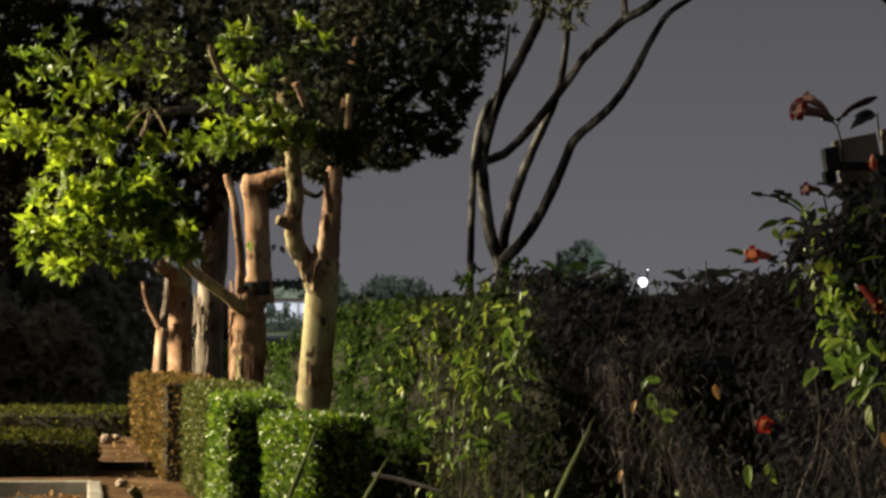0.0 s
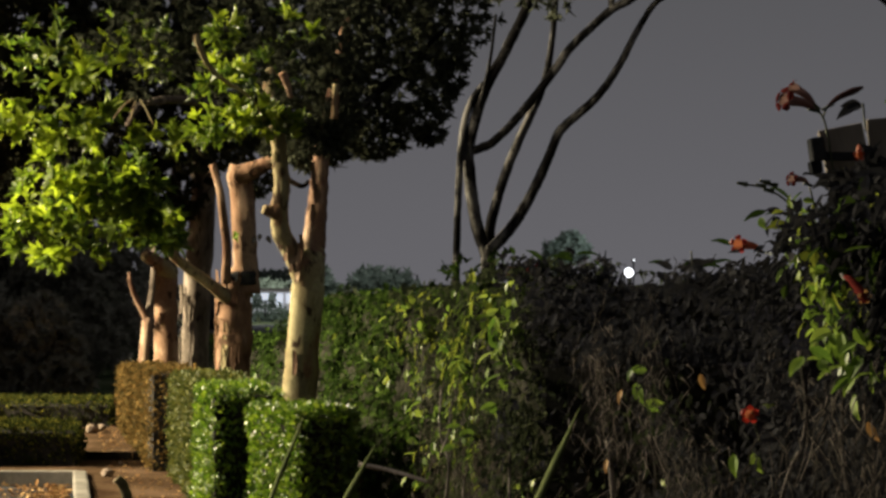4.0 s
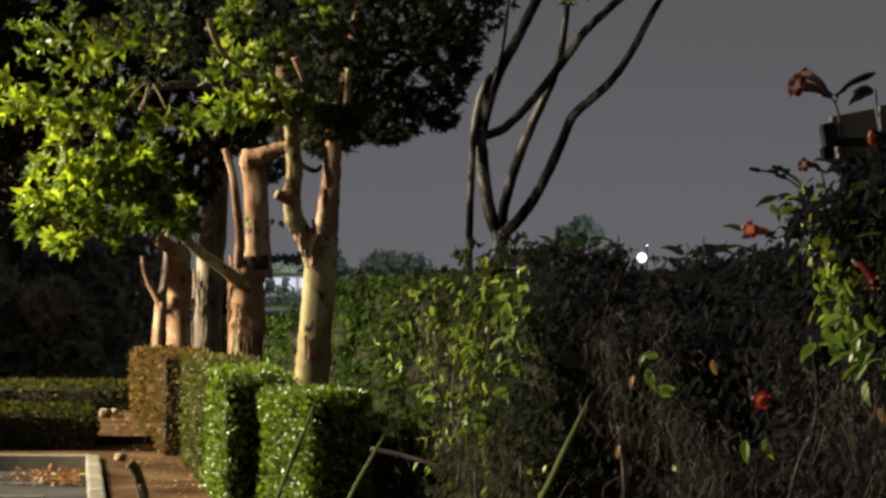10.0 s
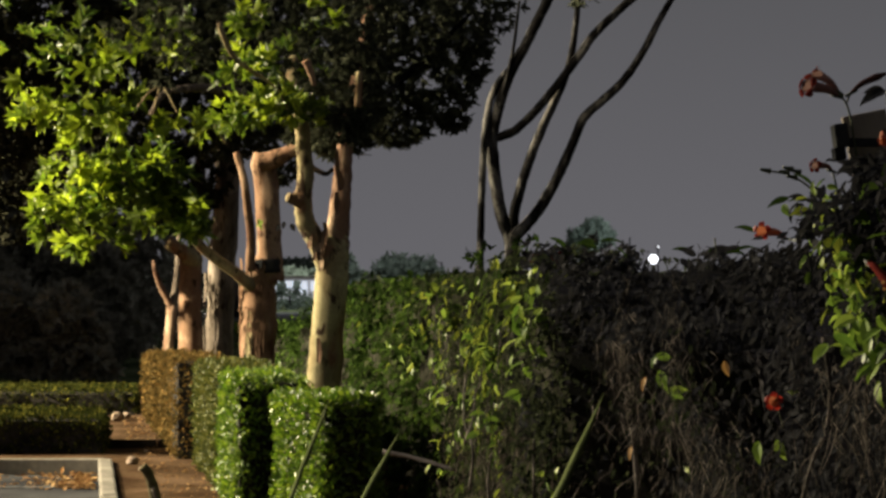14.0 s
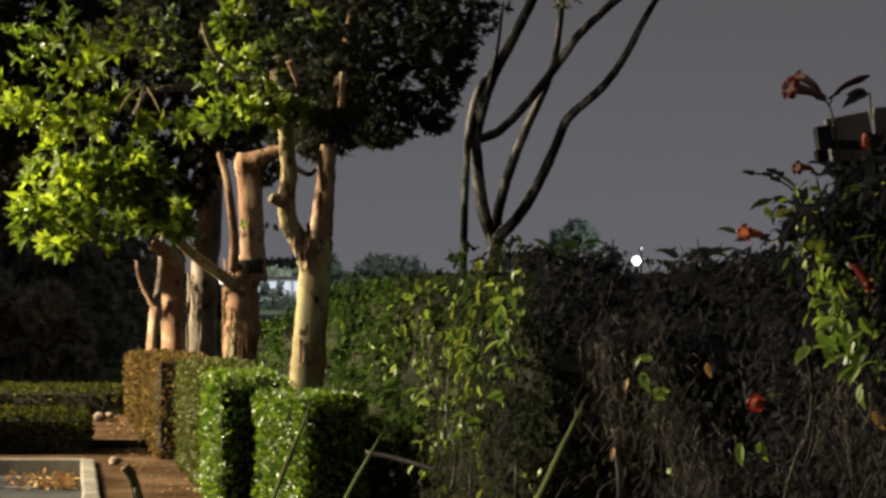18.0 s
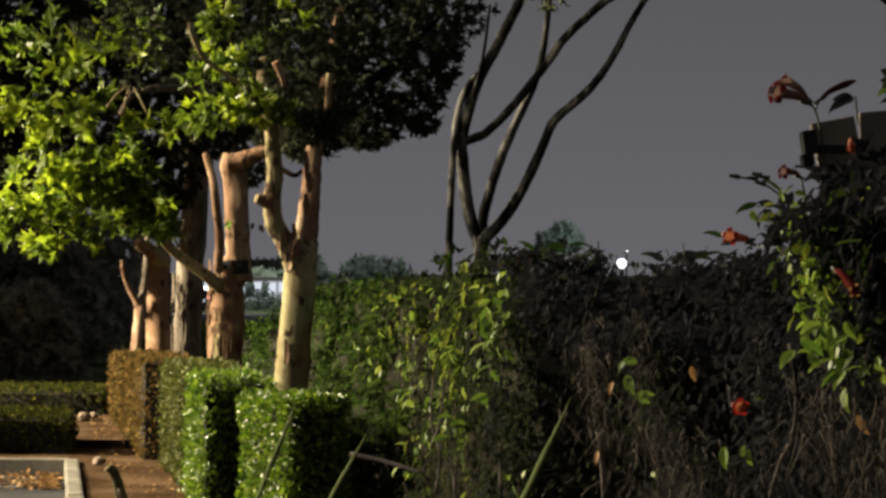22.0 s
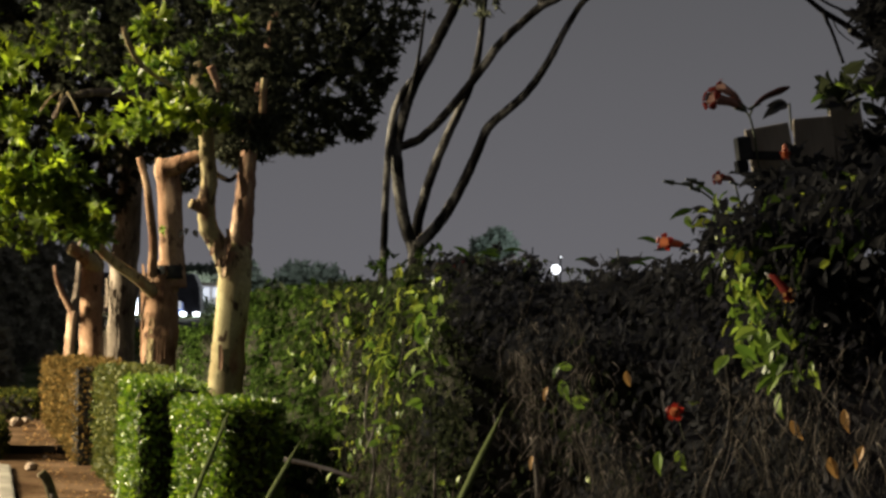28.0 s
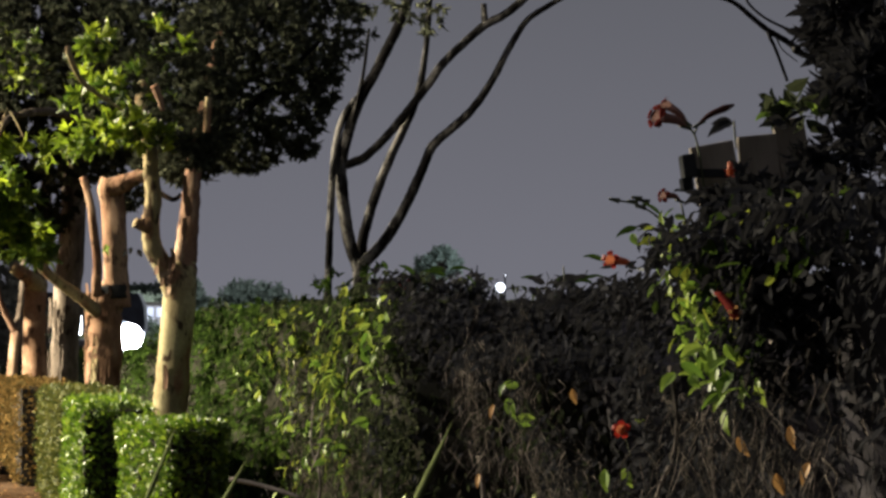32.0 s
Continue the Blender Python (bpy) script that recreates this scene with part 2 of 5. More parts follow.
M_WOOD = rough_mat("weathered_board", (0.1, 0.085, 0.068), (0.19, 0.165, 0.135), (0.3, 0.26, 0.21), 3, 0.9, 0.4, (1, 1, 0.2))
M_METAL = rough_mat("dark_grey_paint", (0.012, 0.013, 0.014), (0.02, 0.021, 0.022), (0.03, 0.03, 0.03), 6, 0.86, 0.05)
M_RED = leaf_mat("red_petal", (0.16, 0.01, 0.009), (0.28, 0.022, 0.013), (0.4, 0.05, 0.018), 0.6, 0.3)
M_MAROON = leaf_mat("maroon_petal", (0.05, 0.008, 0.008), (0.09, 0.016, 0.013), (0.13, 0.03, 0.02), 0.7, 0.3)
M_PALE = leaf_mat("pale_petal", (0.1, 0.055, 0.048), (0.15, 0.09, 0.078), (0.19, 0.13, 0.11), 0.7, 0.3)
M_BUD = leaf_mat("bud_skin", (0.03, 0.014, 0.012), (0.05, 0.024, 0.02), (0.08, 0.04, 0.03), 0.7, 0.2)
M_TUBE = leaf_mat("orange_petal", (0.2, 0.048, 0.024), (0.28, 0.085, 0.04), (0.33, 0.14, 0.06), 0.6, 0.3)
M_DEADLEAF = leaf_mat("dead_leaf", (0.25, 0.12, 0.03), (0.4, 0.22, 0.07), (0.5, 0.32, 0.14), 0.6, 0.2)


# ---- mesh helpers ----
def mesh_of(name, verts, faces, mat, smooth=False):
    me = bpy.data.meshes.new(name)
    me.from_pydata([tuple(v) for v in verts] if not isinstance(verts, np.ndarray) else verts.tolist(), [], faces if not isinstance(faces, np.ndarray) else faces.tolist())
    me.materials.append(mat)
    if smooth:
        me.polygons.foreach_set("use_smooth", [True] * len(me.polygons))
    me.update()
    return me


def part(name, data, parent=None, label="", m=None):
    """Links a mesh as one object under a thing or a part."""
    ob = new(name, data)
    if parent is not None:
        ob.parent = parent
    if m is not None:
        ob.matrix_basis = m
    if label:
        tagged(ob, label)
    return ob


def spline(pts, per=6):
    """A smooth line through the points."""
    p = [Vector(q) for q in pts]
    p = [p[0] * 2 - p[1]] + p + [p[-1] * 2 - p[-2]]
    out = []
    for i in range(1, len(p) - 2):
        for k in range(per):
            t = k / per
            a, b, c, d = p[i - 1], p[i], p[i + 1], p[i + 2]
            out.append(0.5 * ((2 * b) + (c - a) * t + (2 * a - 5 * b + 4 * c - d) * t * t + (3 * b - a - 3 * c + d) * t ** 3))
    out.append(p[-2])
    return out


def tube_data(lines, rough=0.0, sides=10, per=6):
    """Tapered round limbs; lines: (points, first radius, last radius) or (points, a radius for each point, 0)."""
    V, F = [], []
    for pts, r0, r1 in lines:
        line = spline(pts, per) if len(pts) > 2 else [Vector(pts[0]).lerp(Vector(pts[1]), k / per) for k in range(per + 1)]
        base = len(V)
        up = Vector((0.3, 1, 0.2))
        n = len(line)
        for i, q in enumerate(line):
            d = (line[min(i + 1, n - 1)] - line[max(i - 1, 0)]).normalized()
            s = d.cross(up).normalized()
            o = s.cross(d)
            r = float(np.interp(i / (n - 1) * (len(pts) - 1), range(len(pts)), r0)) if isinstance(r0, tuple) else r0 + (r1 - r0) * i / (n - 1)
            for k in range(sides):
                a = 2 * math.pi * k / sides
                w = s * math.cos(a) + o * math.sin(a)
                rr = r
                if rough:
                    rr *= 1 + rough * noise.noise((q + w * r) * (0.5 / r) * 0.8) + 0.5 * rough * noise.noise((q + w * r) * (1.3 / r))
                V.append(q + w * rr)
        for i in range(n - 1):
            for k in range(sides):
                a, b = base + i * sides + k, base + i * sides + (k + 1) % sides
                F.append((b, a, a + sides, b + sides))
        F.append(tuple(base + k for k in range(sides)))
        F.append(tuple(base + (n - 1) * sides + k for k in range(sides))[::-1])
    return V, F


def limb(name, lines, mat, parent=None, label="", rough=0.12, sides=12, per=6):
    V, F = tube_data(lines, rough, sides, per)
    return part(name, mesh_of(name, V, F, mat, True), parent, label)


LEAF = np.array([(0, 0, 0), (-0.34, 0.22, 0.03), (0.34, 0.22, 0.03), (-0.5, 0.5, 0.05), (0.5, 0.5, 0.05), (0, 1, -0.12), (0, 0.22, -0.03), (0, 0.55, -0.04), (-0.22, 0.8, 0.0), (0.22, 0.8, 0.0)])
LEAF_F = [(0, 6, 1), (1, 6, 7, 3), (3, 7, 8), (8, 7, 5), (0, 2, 6), (2, 4, 7, 6), (4, 9, 7), (9, 5, 7)]


def frames_from(ahead, normal):
    a = ahead / np.linalg.norm(ahead, axis=1)[:, None]
    s = np.cross(a, normal)
    s /= np.linalg.norm(s, axis=1)[:, None] + 1e-9
    return s, a, np.cross(s, a)


# a finer leaf for those seen singly: half widths and lift along the blade, with a curled tip
EDGE = [(0.06, 0.2, 0.03), (0.2, 0.41, 0.05), (0.36, 0.5, 0.06), (0.54, 0.45, 0.05), (0.72, 0.3, 0.02), (0.88, 0.13, -0.05)]
FINE = np.array([(0, 0, 0)] + [p for t, w, k in EDGE for p in ((-w, t, k), (0, t, k - 0.07), (w, t, k))] + [(0, 1, -0.14)])
FINE_F = [(0, 2, 1), (0, 3, 2)] + [f for i in range(5) for f in ((3 * i + 1, 3 * i + 2, 3 * i + 5, 3 * i + 4), (3 * i + 2, 3 * i + 3, 3 * i + 6, 3 * i + 5))] + [(16, 17, 19), (17, 18, 19)]


def leaves_data(base, ahead, normal, length, width, fine=False):
    """Many leaves at once: where each starts, points and faces, its length and its width to length."""
    s, a, n = frames_from(ahead, normal)
    shape, shape_faces = (FINE, FINE_F) if fine else (LEAF, LEAF_F)
    L = shape[None]
    k = length[:, None, None]
    v = base[:, None] + k * (L[:, :, :1] * width * s[:, None] + L[:, :, 1:2] * a[:, None] + L[:, :, 2:] * n[:, None])
    c = len(base)
    f = []
    for face in shape_faces:
        f.append((np.arange(c)[:, None] * len(shape) + np.array(face)[None]))
    faces = []
    for g in f:
        faces += g.tolist()
    return v.reshape(-1, 3), faces


def unit(v):
    return v / (np.linalg.norm(v, axis=1)[:, None] + 1e-9)


def sprays(centres, out, per, length, width=0.42, open_=0.75, fine=False):
    """Whorls of leaves: at each centre several leaves that spread round the twig's way out."""
    c = len(centres)
    o = unit(out + rng.normal(0, 0.35, (c, 3)))
    any_ = unit(rng.normal(0, 1, (c, 3)))
    s = unit(np.cross(o, any_))
    t = np.cross(o, s)
    B, A, N, K = [], [], [], []
    for k in range(per):
        a = 2 * math.pi * k / per + rng.uniform(-0.35, 0.35, c)
        side = np.cos(a)[:, None] * s + np.sin(a)[:, None] * t
        w = rng.uniform(0.35, 1.25, c)[:, None] * open_
        ah = o + side * w * 1.6
        B.append(centres + o * rng.uniform(-0.25, 0.05, c)[:, None] * length)
        A.append(ah)
        N.append(unit(np.cross(np.cross(ah, o + 1e-4), ah)) * 1.0)
        K.append(rng.uniform(0.65, 1.15, c) * length)
    return leaves_data(np.vstack(B), np.vstack(A), np.vstack(N), np.hstack(K), width, fine)


def in_blob(n, c, r, shell=0.55):
    v = unit(rng.normal(0, 1, (n, 3)))
    rad = rng.uniform(shell, 1, n) ** 0.7
    bump = np.array([noise.noise(Vector(q) * 2.3) for q in v]) * 0.35 + 1
    return np.array(c) + v * np.array(r) * (rad * bump)[:, None], v


def box_mesh(name, size, mat, bevel=0.01):
    bm = bmesh.new()
    bmesh.ops.create_cube(bm, size=1)
    bmesh.ops.scale(bm, vec=size, verts=bm.verts)
    if bevel:
        bmesh.ops.bevel(bm, geom=bm.edges[:], offset=bevel, segments=2, affect="EDGES", profile=0.6)
    me = bpy.data.meshes.new(name)
    bm.to_mesh(me)
    bm.free()
    me.materials.append(mat)
    return me


def thing(name, at=(0, 0, 0), label="", category="", group="", kind=""):
    ob = new(name)
    ob.location = at
    return tagged(ob, label, category, group, kind)


# ---- ground, asphalt, kerbs ----
def sheet(name, corners, z, mat, cut=40, rough=0.0):
    bm = bmesh.new()
    (x0, y0), (x1, y1) = corners
    rows = [[bm.verts.new((x0 + (x1 - x0) * i / cut, y0 + (y1 - y0) * j / cut, z + rough * noise.noise(Vector((i * 1.7, j * 1.7, 0)) * 0.6))) for i in range(cut + 1)] for j in range(cut + 1)]
    for j in range(cut):
        for i in range(cut):
            bm.faces.new((rows[j][i], rows[j][i + 1], rows[j + 1][i + 1], rows[j + 1][i]))
    me = bpy.data.meshes.new(name)
    bm.to_mesh(me)
    bm.free()
    me.materials.append(mat)
    return part(name, me)


tagged(sheet("ground", ((-2000, -300), (2000, 3500)), 0, M_GRASS, 24), "dark rough grass that runs out to the horizon", "ground", kind="structure")


def strip(name, path, width, z0, z1, mat, seg=1.0):
    """Kerb stones laid end to end along a line, each a stone of its own."""
    stones = []
    for (ax, ay), (bx, by) in zip(path, path[1:]):
        d = math.hypot(bx - ax, by - ay)
        n = max(1, round(d / seg))
        ang = math.degrees(math.atan2(by - ay, bx - ax))
        me = box_mesh(name, (d / n - 0.008, width, z1 - z0), mat, 0.018)
        for i in range(n):
            t = (i + 0.5) / n
            stones.append((me, pose(ax + (bx - ax) * t, ay + (by - ay) * t, (z0 + z1) / 2 + rnd.uniform(-0.004, 0.004), 0, 0, ang + rnd.uniform(-0.4, 0.4))))
    return stones


KX, KY = -2.737, 18.8
kerb_path = [(KX - 9, KY - 0.1), (KX, KY), (KX + 0.62, KY - 4), (KX + 2.8, KY - 18)]
tagged(sheet("car_park", ((-60, -20), (KX + 3.0, KY - 0.1)), 0.012, M_ASPHALT, 30), "worn dark grey asphalt of a car park", "asphalt", kind="structure")
kerb = thing("kerb", label="pale concrete kerb round the planted bed", category="kerb", kind="structure")
for me, m in strip("kerb_stone", kerb_path, 0.11, -0.05, 0.13, M_CONCRETE):
    part("kerb_stone", me, kerb, m=m)


def bed(name, pts, z, mat):
    bm = bmesh.new()
    lo = [bm.verts.new((x, y, -0.02)) for x, y in pts]
    hi = [bm.verts.new((x, y, z)) for x, y in pts]
    bm.faces.new(hi)
    for i in range(len(pts)):
        j = (i + 1) % len(pts)
        bm.faces.new((lo[i], lo[j], hi[j], hi[i]))
    bmesh.ops.recalc_face_normals(bm, faces=bm.faces[:])
    me = bpy.data.meshes.new(name)
    bm.to_mesh(me)
    bm.free()
    me.materials.append(mat)
    return part(name, me)


tagged(bed("planted_bed", [(KX - 9, KY + 0.04), (KX + 0.04, KY + 0.08), (KX + 0.72, KY - 4), (KX + 2.9, KY - 18), (9, KY - 18), (9, 31), (KX - 9, 31)], 0.1, M_SOIL), "bare brown soil of the planted bed", "soil", kind="structure")
BED = 0.1


# ---- clipped hedges ----
def hedge(F, L, R, h, mat, count, leaf, label, group="", core=0.05, back=0):
    """A clipped block: front corner F, back corner L of the lit side, far corner R of the front side; height in front and at the back."""
    F, L, R = (Vector((*q, BED)) for q in (F, L, R))
    e1, e2 = L - F, R - F
    ob = thing("clipped_hedge", F, label, "hedge", group)
    lo, hi = Vector((0, 0, h)), Vector((0, 0, back or h))
    a, b = e1.normalized() * core, e2.normalized() * core
    base = [a + b, e1 - a + b, e1 + e2 - a - b, e2 + a - b]
    V = base + [p + (u * (1 - core / h)) for p, u in zip(base, (lo, hi, hi, lo))]
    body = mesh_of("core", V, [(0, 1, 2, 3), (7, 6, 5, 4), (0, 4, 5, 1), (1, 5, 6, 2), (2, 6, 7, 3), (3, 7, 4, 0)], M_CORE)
    part("core", body, ob, "dark solid core, shade between the leaves in its colour")
    corner = [Vector(), e1, e1 + e2, e2]
    tops = [q + u for q, u in zip(corner, (lo, hi, hi, lo))]
    quads = [(corner[0], corner[1], tops[1], tops[0]), (corner[0], corner[3], tops[3], tops[0]), (corner[1], corner[2], tops[2], tops[1]), (corner[3], corner[2], tops[2], tops[3]), tuple(tops)]
    area = [(q[1] - q[0]).cross(q[3] - q[0]).length for q in quads]
    total = sum(area)
    B, N = [], []
    mid = (e1 + e2 + lo) / 2
    for q, ar in zip(quads, area):
        k = int(count * ar / total)
        u, v = rng.uniform(-0.01, 1.01, (k, 1)), rng.uniform(0.0, 1.0, (k, 1))
        c0, c1, c2, c3 = (np.array(c) for c in q)
        p = c0 * (1 - u) * (1 - v) + c1 * u * (1 - v) + c2 * u * v + c3 * (1 - u) * v
        nn = (q[1] - q[0]).cross(q[3] - q[0]).normalized()
        if nn.dot(sum(q, Vector()) / 4 - mid) < 0:
            nn = -nn
        # clipped edges are rounded: pull back towards the rims of each face
        rim = np.minimum(np.minimum(u, 1 - u) * (q[1] - q[0]).length, np.minimum(v, 1 - v) * (q[3] - q[0]).length)[:, 0]
        dents = np.array([noise.noise(Vector(w) * 4.0) * 0.035 + noise.noise(Vector(w) * 11.0) * 0.022 for w in p])
        p = p + np.array(nn) * (dents + rng.normal(0, 0.014, k) - 0.02 - 0.045 * np.exp(-rim / 0.03))[:, None]
        B.append(p)
        N.append(np.tile(np.array(nn), (k, 1)))
    B, N = np.vstack(B), np.vstack(N)
    k = len(B)
    ah = unit(N * 0.7 + rng.normal(0, 0.75, (k, 3)) + np.array((0, 0, 0.35)))
    v, f = leaves_data(B, ah, unit(N + rng.normal(0, 0.5, (k, 3))), rng.uniform(0.6, 1.4, k) * leaf, 0.62)
    tagged(part("leaves", mesh_of("leaves", v, f, mat), ob), kind="stuff")
    return ob


ROW = "clipped hedges along the tree row"
hedge((-0.716, 12.9), (-1.097, 14.2), (-0.383, 13.2), 0.815, M_BOX, 11000, 0.033, "glossy green box hedge clipped square before a pale trunk", ROW, back=0.775)
hedge((-1.318, 14.3), (-1.579, 16.1), (-0.89, 14.6), 0.862, M_BOX, 11000, 0.033, "bright green clipped hedge block with a shaded front", ROW, back=0.82)
hedge((-1.629, 16.3), (-2.04, 18.7), (-1.15, 16.6), 0.825, M_BOX_MIX, 12000, 0.033, "olive green clipped hedge with brownish leaves", ROW, back=0.8)
hedge((-2.238, 19.06), (-3.216, 24.7), (-1.8, 19.12), 0.82, M_BOX_RUST, 13000, 0.034, "rust brown clipped hedge with dry leaves", ROW, back=0.668)
LOW = "low hedges beside the car park"
hedge((-2.84, 19.7), (-3.05, 20.9), (-4.628, 19.7), 0.315, M_BOX_LOW, 9000, 0.03, "low dark green clipped hedge behind the kerb", LOW)
hedge((-3.28, 25.0), (-3.5, 26.6), (-6.457, 25.2), 0.26, M_BOX_LOW, 9000, 0.032, "low olive clipped hedge with a sunken top", LOW)


# ---- trees of the row ----
def crown(name, blobs, per, length, mat, parent, label="", width=0.36, open_=0.75, drop=0.0, shell=0.55):
    C, O = [], []
    for n, c, r in blobs:
        p, v = in_blob(n, c, r, shell)
        C.append(p)
        O.append(v * np.array((1, 1, 0.7)) + np.array((0, 0, 0.25 - drop)))
    v, f = sprays(np.vstack(C), np.vstack(O), per, length, width, open_)
    ob = part(name, mesh_of(name, v, f, mat), parent, label)
    return tagged(ob, kind="stuff")


def whorl_meshes(length, mat, kinds=5, per=7):
    out = []
    for k in range(kinds):
        v, f = sprays(np.zeros((1, 3)), np.array([(0, 0, 1.0)]), per + 1 - k % 3, length, 0.38, 0.85, True)
        out.append(mesh_of("leaf_whorl", v, f, mat))
    return out


def whorls(count, blobs, meshes, parent, lift=0.3):
    """Single leaf whorls, each an object, spread over the outside of the blobs."""
    w = sum(b[0] for b in blobs)
    for n, c, r in blobs:
        p, v = in_blob(int(count * n / w), c, r, 0.8)
        for q, d in zip(p, v):
            o = Vector(d) + Vector((rnd.uniform(-0.4, 0.4), rnd.uniform(-0.4, 0.4), lift))
            m = Matrix.Translation(q) @ o.to_track_quat("Z", "Y").to_matrix().to_4x4() @ pose(0, 0, 0, 0, 0, rnd.uniform(0, 360)) @ Matrix.Scale(rnd.uniform(0.75, 1.15), 4)
            part("leaf_whorl", rnd.choice(meshes), parent, m=m)


def flakes(parent, spots, mat, size):
    """Loose scales of bark that stand off the trunk: where, which way out, how long."""
    for (x, y, z), out, ln in spots:
        o = Vector(out).normalized()
        s = o.cross(Vector((0, 0, 1))).normalized()
        w = size * rnd.uniform(0.7, 1.2)
        V, F = [], []
        for i in range(5):
            t = i / 4 - 0.5
            for k in (-1, 0, 1):
                lift = 0.012 * (2 * abs(t)) ** 2 + 0.004 + (0.004 if k else 0)
                V.append(Vector((x, y, z)) + s * (k * w * (1 - 0.5 * abs(2 * t)) + rnd.uniform(-0.1, 0.1) * w) + Vector((0, 0, t * ln)) + o * lift)
        for i in range(4):
            for k in range(2):
                a = i * 3 + k
                F.append((a, a + 1, a + 4, a + 3))
        c = len(V)
        V += [v - o * 0.01 for v in V]
        F += [tuple(c + q for q in reversed(g)) for g in F]
        part("bark_flake", mesh_of("bark_flake", V, F, mat), parent)


TREES = "trees in a row behind the hedge"
tree_a = thing("tree", label="small tree with cream and pink peeling bark, forked low", category="tree", group=TREES)
limb("trunk", [([(-0.875, 15.8, 0.05), (-0.853, 15.8, 0.821), (-0.842, 15.8, 1.008), (-0.827, 15.8, 1.213), (-0.801, 15.8, 1.531), (-0.786, 15.8, 1.68), (-0.769, 15.82, 1.792), (-0.754, 15.83, 1.924)], (0.118, 0.115, 0.113, 0.11, 0.108, 0.104, 0.085, 0.05), 0)], M_BARK_A, tree_a, sides=28, rough=0.07, per=10)
limb("limb", [([(-0.804, 15.78, 1.531), (-0.877, 15.75, 1.754), (-0.968, 15.72, 1.932), (-0.982, 15.7, 2.088), (-0.964, 15.7, 2.236), (-0.978, 15.7, 2.385), (-0.991, 15.72, 2.553), (-1.068, 16.0, 2.86), (-1.087, 16.4, 3.05)], 0.07, 0.04)], M_BARK_A, tree_a, "cream limb with flakes of pink bark", sides=18, per=8)
limb("limb", [([(-0.79, 15.8, 1.587), (-0.769, 15.82, 1.774), (-0.751, 15.85, 1.98), (-0.735, 15.9, 2.207), (-0.711, 15.95, 2.473), (-0.663, 16.05, 2.782), (-0.552, 16.4, 3.464)], 0.092, 0.035)], M_BARK_P, tree_a, "limb with peeling red brown bark", sides=18, per=8)
limb("knot", [([(-0.988, 15.68, 2.066), (-1.042, 15.66, 2.072), (-1.082, 15.64, 2.087)], 0.055, 0.03)], M_BARK_A, tree_a, rough=0.25)
limb("stub", [([(-0.868, 15.0, 2.768), (-0.887, 14.97, 2.844), (-0.918, 14.95, 2.92)], 0.014, 0.028)], M_BARK_B, tree_a, "sawn pink stub", rough=0.25)
limb("stub", [([(-0.597, 15.05, 2.637), (-0.59, 15.05, 2.762), (-0.586, 15.05, 2.858)], 0.024, 0.022)], M_BARK_A, tree_a, "sawn cream stub")
limb("branch", [([(-1.012, 15.6, 2.546), (-1.098, 15.4, 2.716), (-1.156, 15.3, 2.799), (-1.369, 15.1, 2.944), (-1.452, 15.0, 3.113), (-1.462, 15.0, 3.165)], (0.009, 0.008, 0.009, 0.018, 0.019, 0.014), 0)], M_BARK_A, tree_a)
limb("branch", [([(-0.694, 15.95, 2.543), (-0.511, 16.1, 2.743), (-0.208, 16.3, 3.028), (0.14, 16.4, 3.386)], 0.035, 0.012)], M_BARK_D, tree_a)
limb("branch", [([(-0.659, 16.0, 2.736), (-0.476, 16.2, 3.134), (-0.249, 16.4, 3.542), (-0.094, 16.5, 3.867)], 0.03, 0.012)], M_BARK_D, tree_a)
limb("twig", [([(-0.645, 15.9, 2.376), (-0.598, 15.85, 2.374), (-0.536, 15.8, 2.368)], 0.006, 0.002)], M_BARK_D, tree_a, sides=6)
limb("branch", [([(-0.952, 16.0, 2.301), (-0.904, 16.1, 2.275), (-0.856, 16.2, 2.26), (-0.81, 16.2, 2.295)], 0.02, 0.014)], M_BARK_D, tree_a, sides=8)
flakes(tree_a, [((px, 15.8 - 0.11, pz), (rnd.uniform(-1, 0.1), -1, 0), rnd.uniform(0.08, 0.2)) for px, pz in ((-0.861, 1.674), (-0.831, 1.841), (-0.972, 1.897), (-0.998, 1.971), (-0.757, 2.045), (-0.735, 2.194), (-0.757, 2.306), (-0.876, 1.081), (-0.935, 1.83), (-0.902, 1.771), (-0.872, 1.726), (-0.846, 1.786), (-0.954, 1.927))], M_BARK_P, 0.024)

tree_b = thing("tree", (0.022, 0, 0), label="stout tree with rough red brown bark", category="tree", group=TREES)
limb("trunk", [([(-1.721, 20.8, 0.05), (-1.72, 20.8, 0.888), (-1.71, 20.8, 1.158), (-1.704, 20.8, 1.484), (-1.675, 20.8, 1.597), (-1.64, 20.8, 1.73)], (0.158, 0.155, 0.152, 0.147, 0.13, 0.09), 0)], M_BARK_B, tree_b, sides=28, rough=0.12, per=10)
limb("limb", [([(-1.601, 20.8, 1.508), (-1.616, 20.8, 1.803), (-1.646, 20.8, 2.393), (-1.675, 20.8, 2.541), (-1.656, 20.8, 2.615)], 0.112, 0.1)], M_BARK_B, tree_b, sides=18, per=8)
limb("strap", [([(-1.635, 20.8, 1.587), (-1.64, 20.8, 1.705)], 0.138, 0.134)], M_METAL, tree_b, "black rubber tie round the trunk", rough=0.03, sides=28, per=4)
limb("limb", [([(-1.686, 20.75, 2.540), (-1.574, 20.7, 2.567), (-1.448, 20.65, 2.623), (-1.323, 20.6, 2.669)], 0.095, 0.05)], M_BARK_B, tree_b, "pink elbow of a sawn limb")
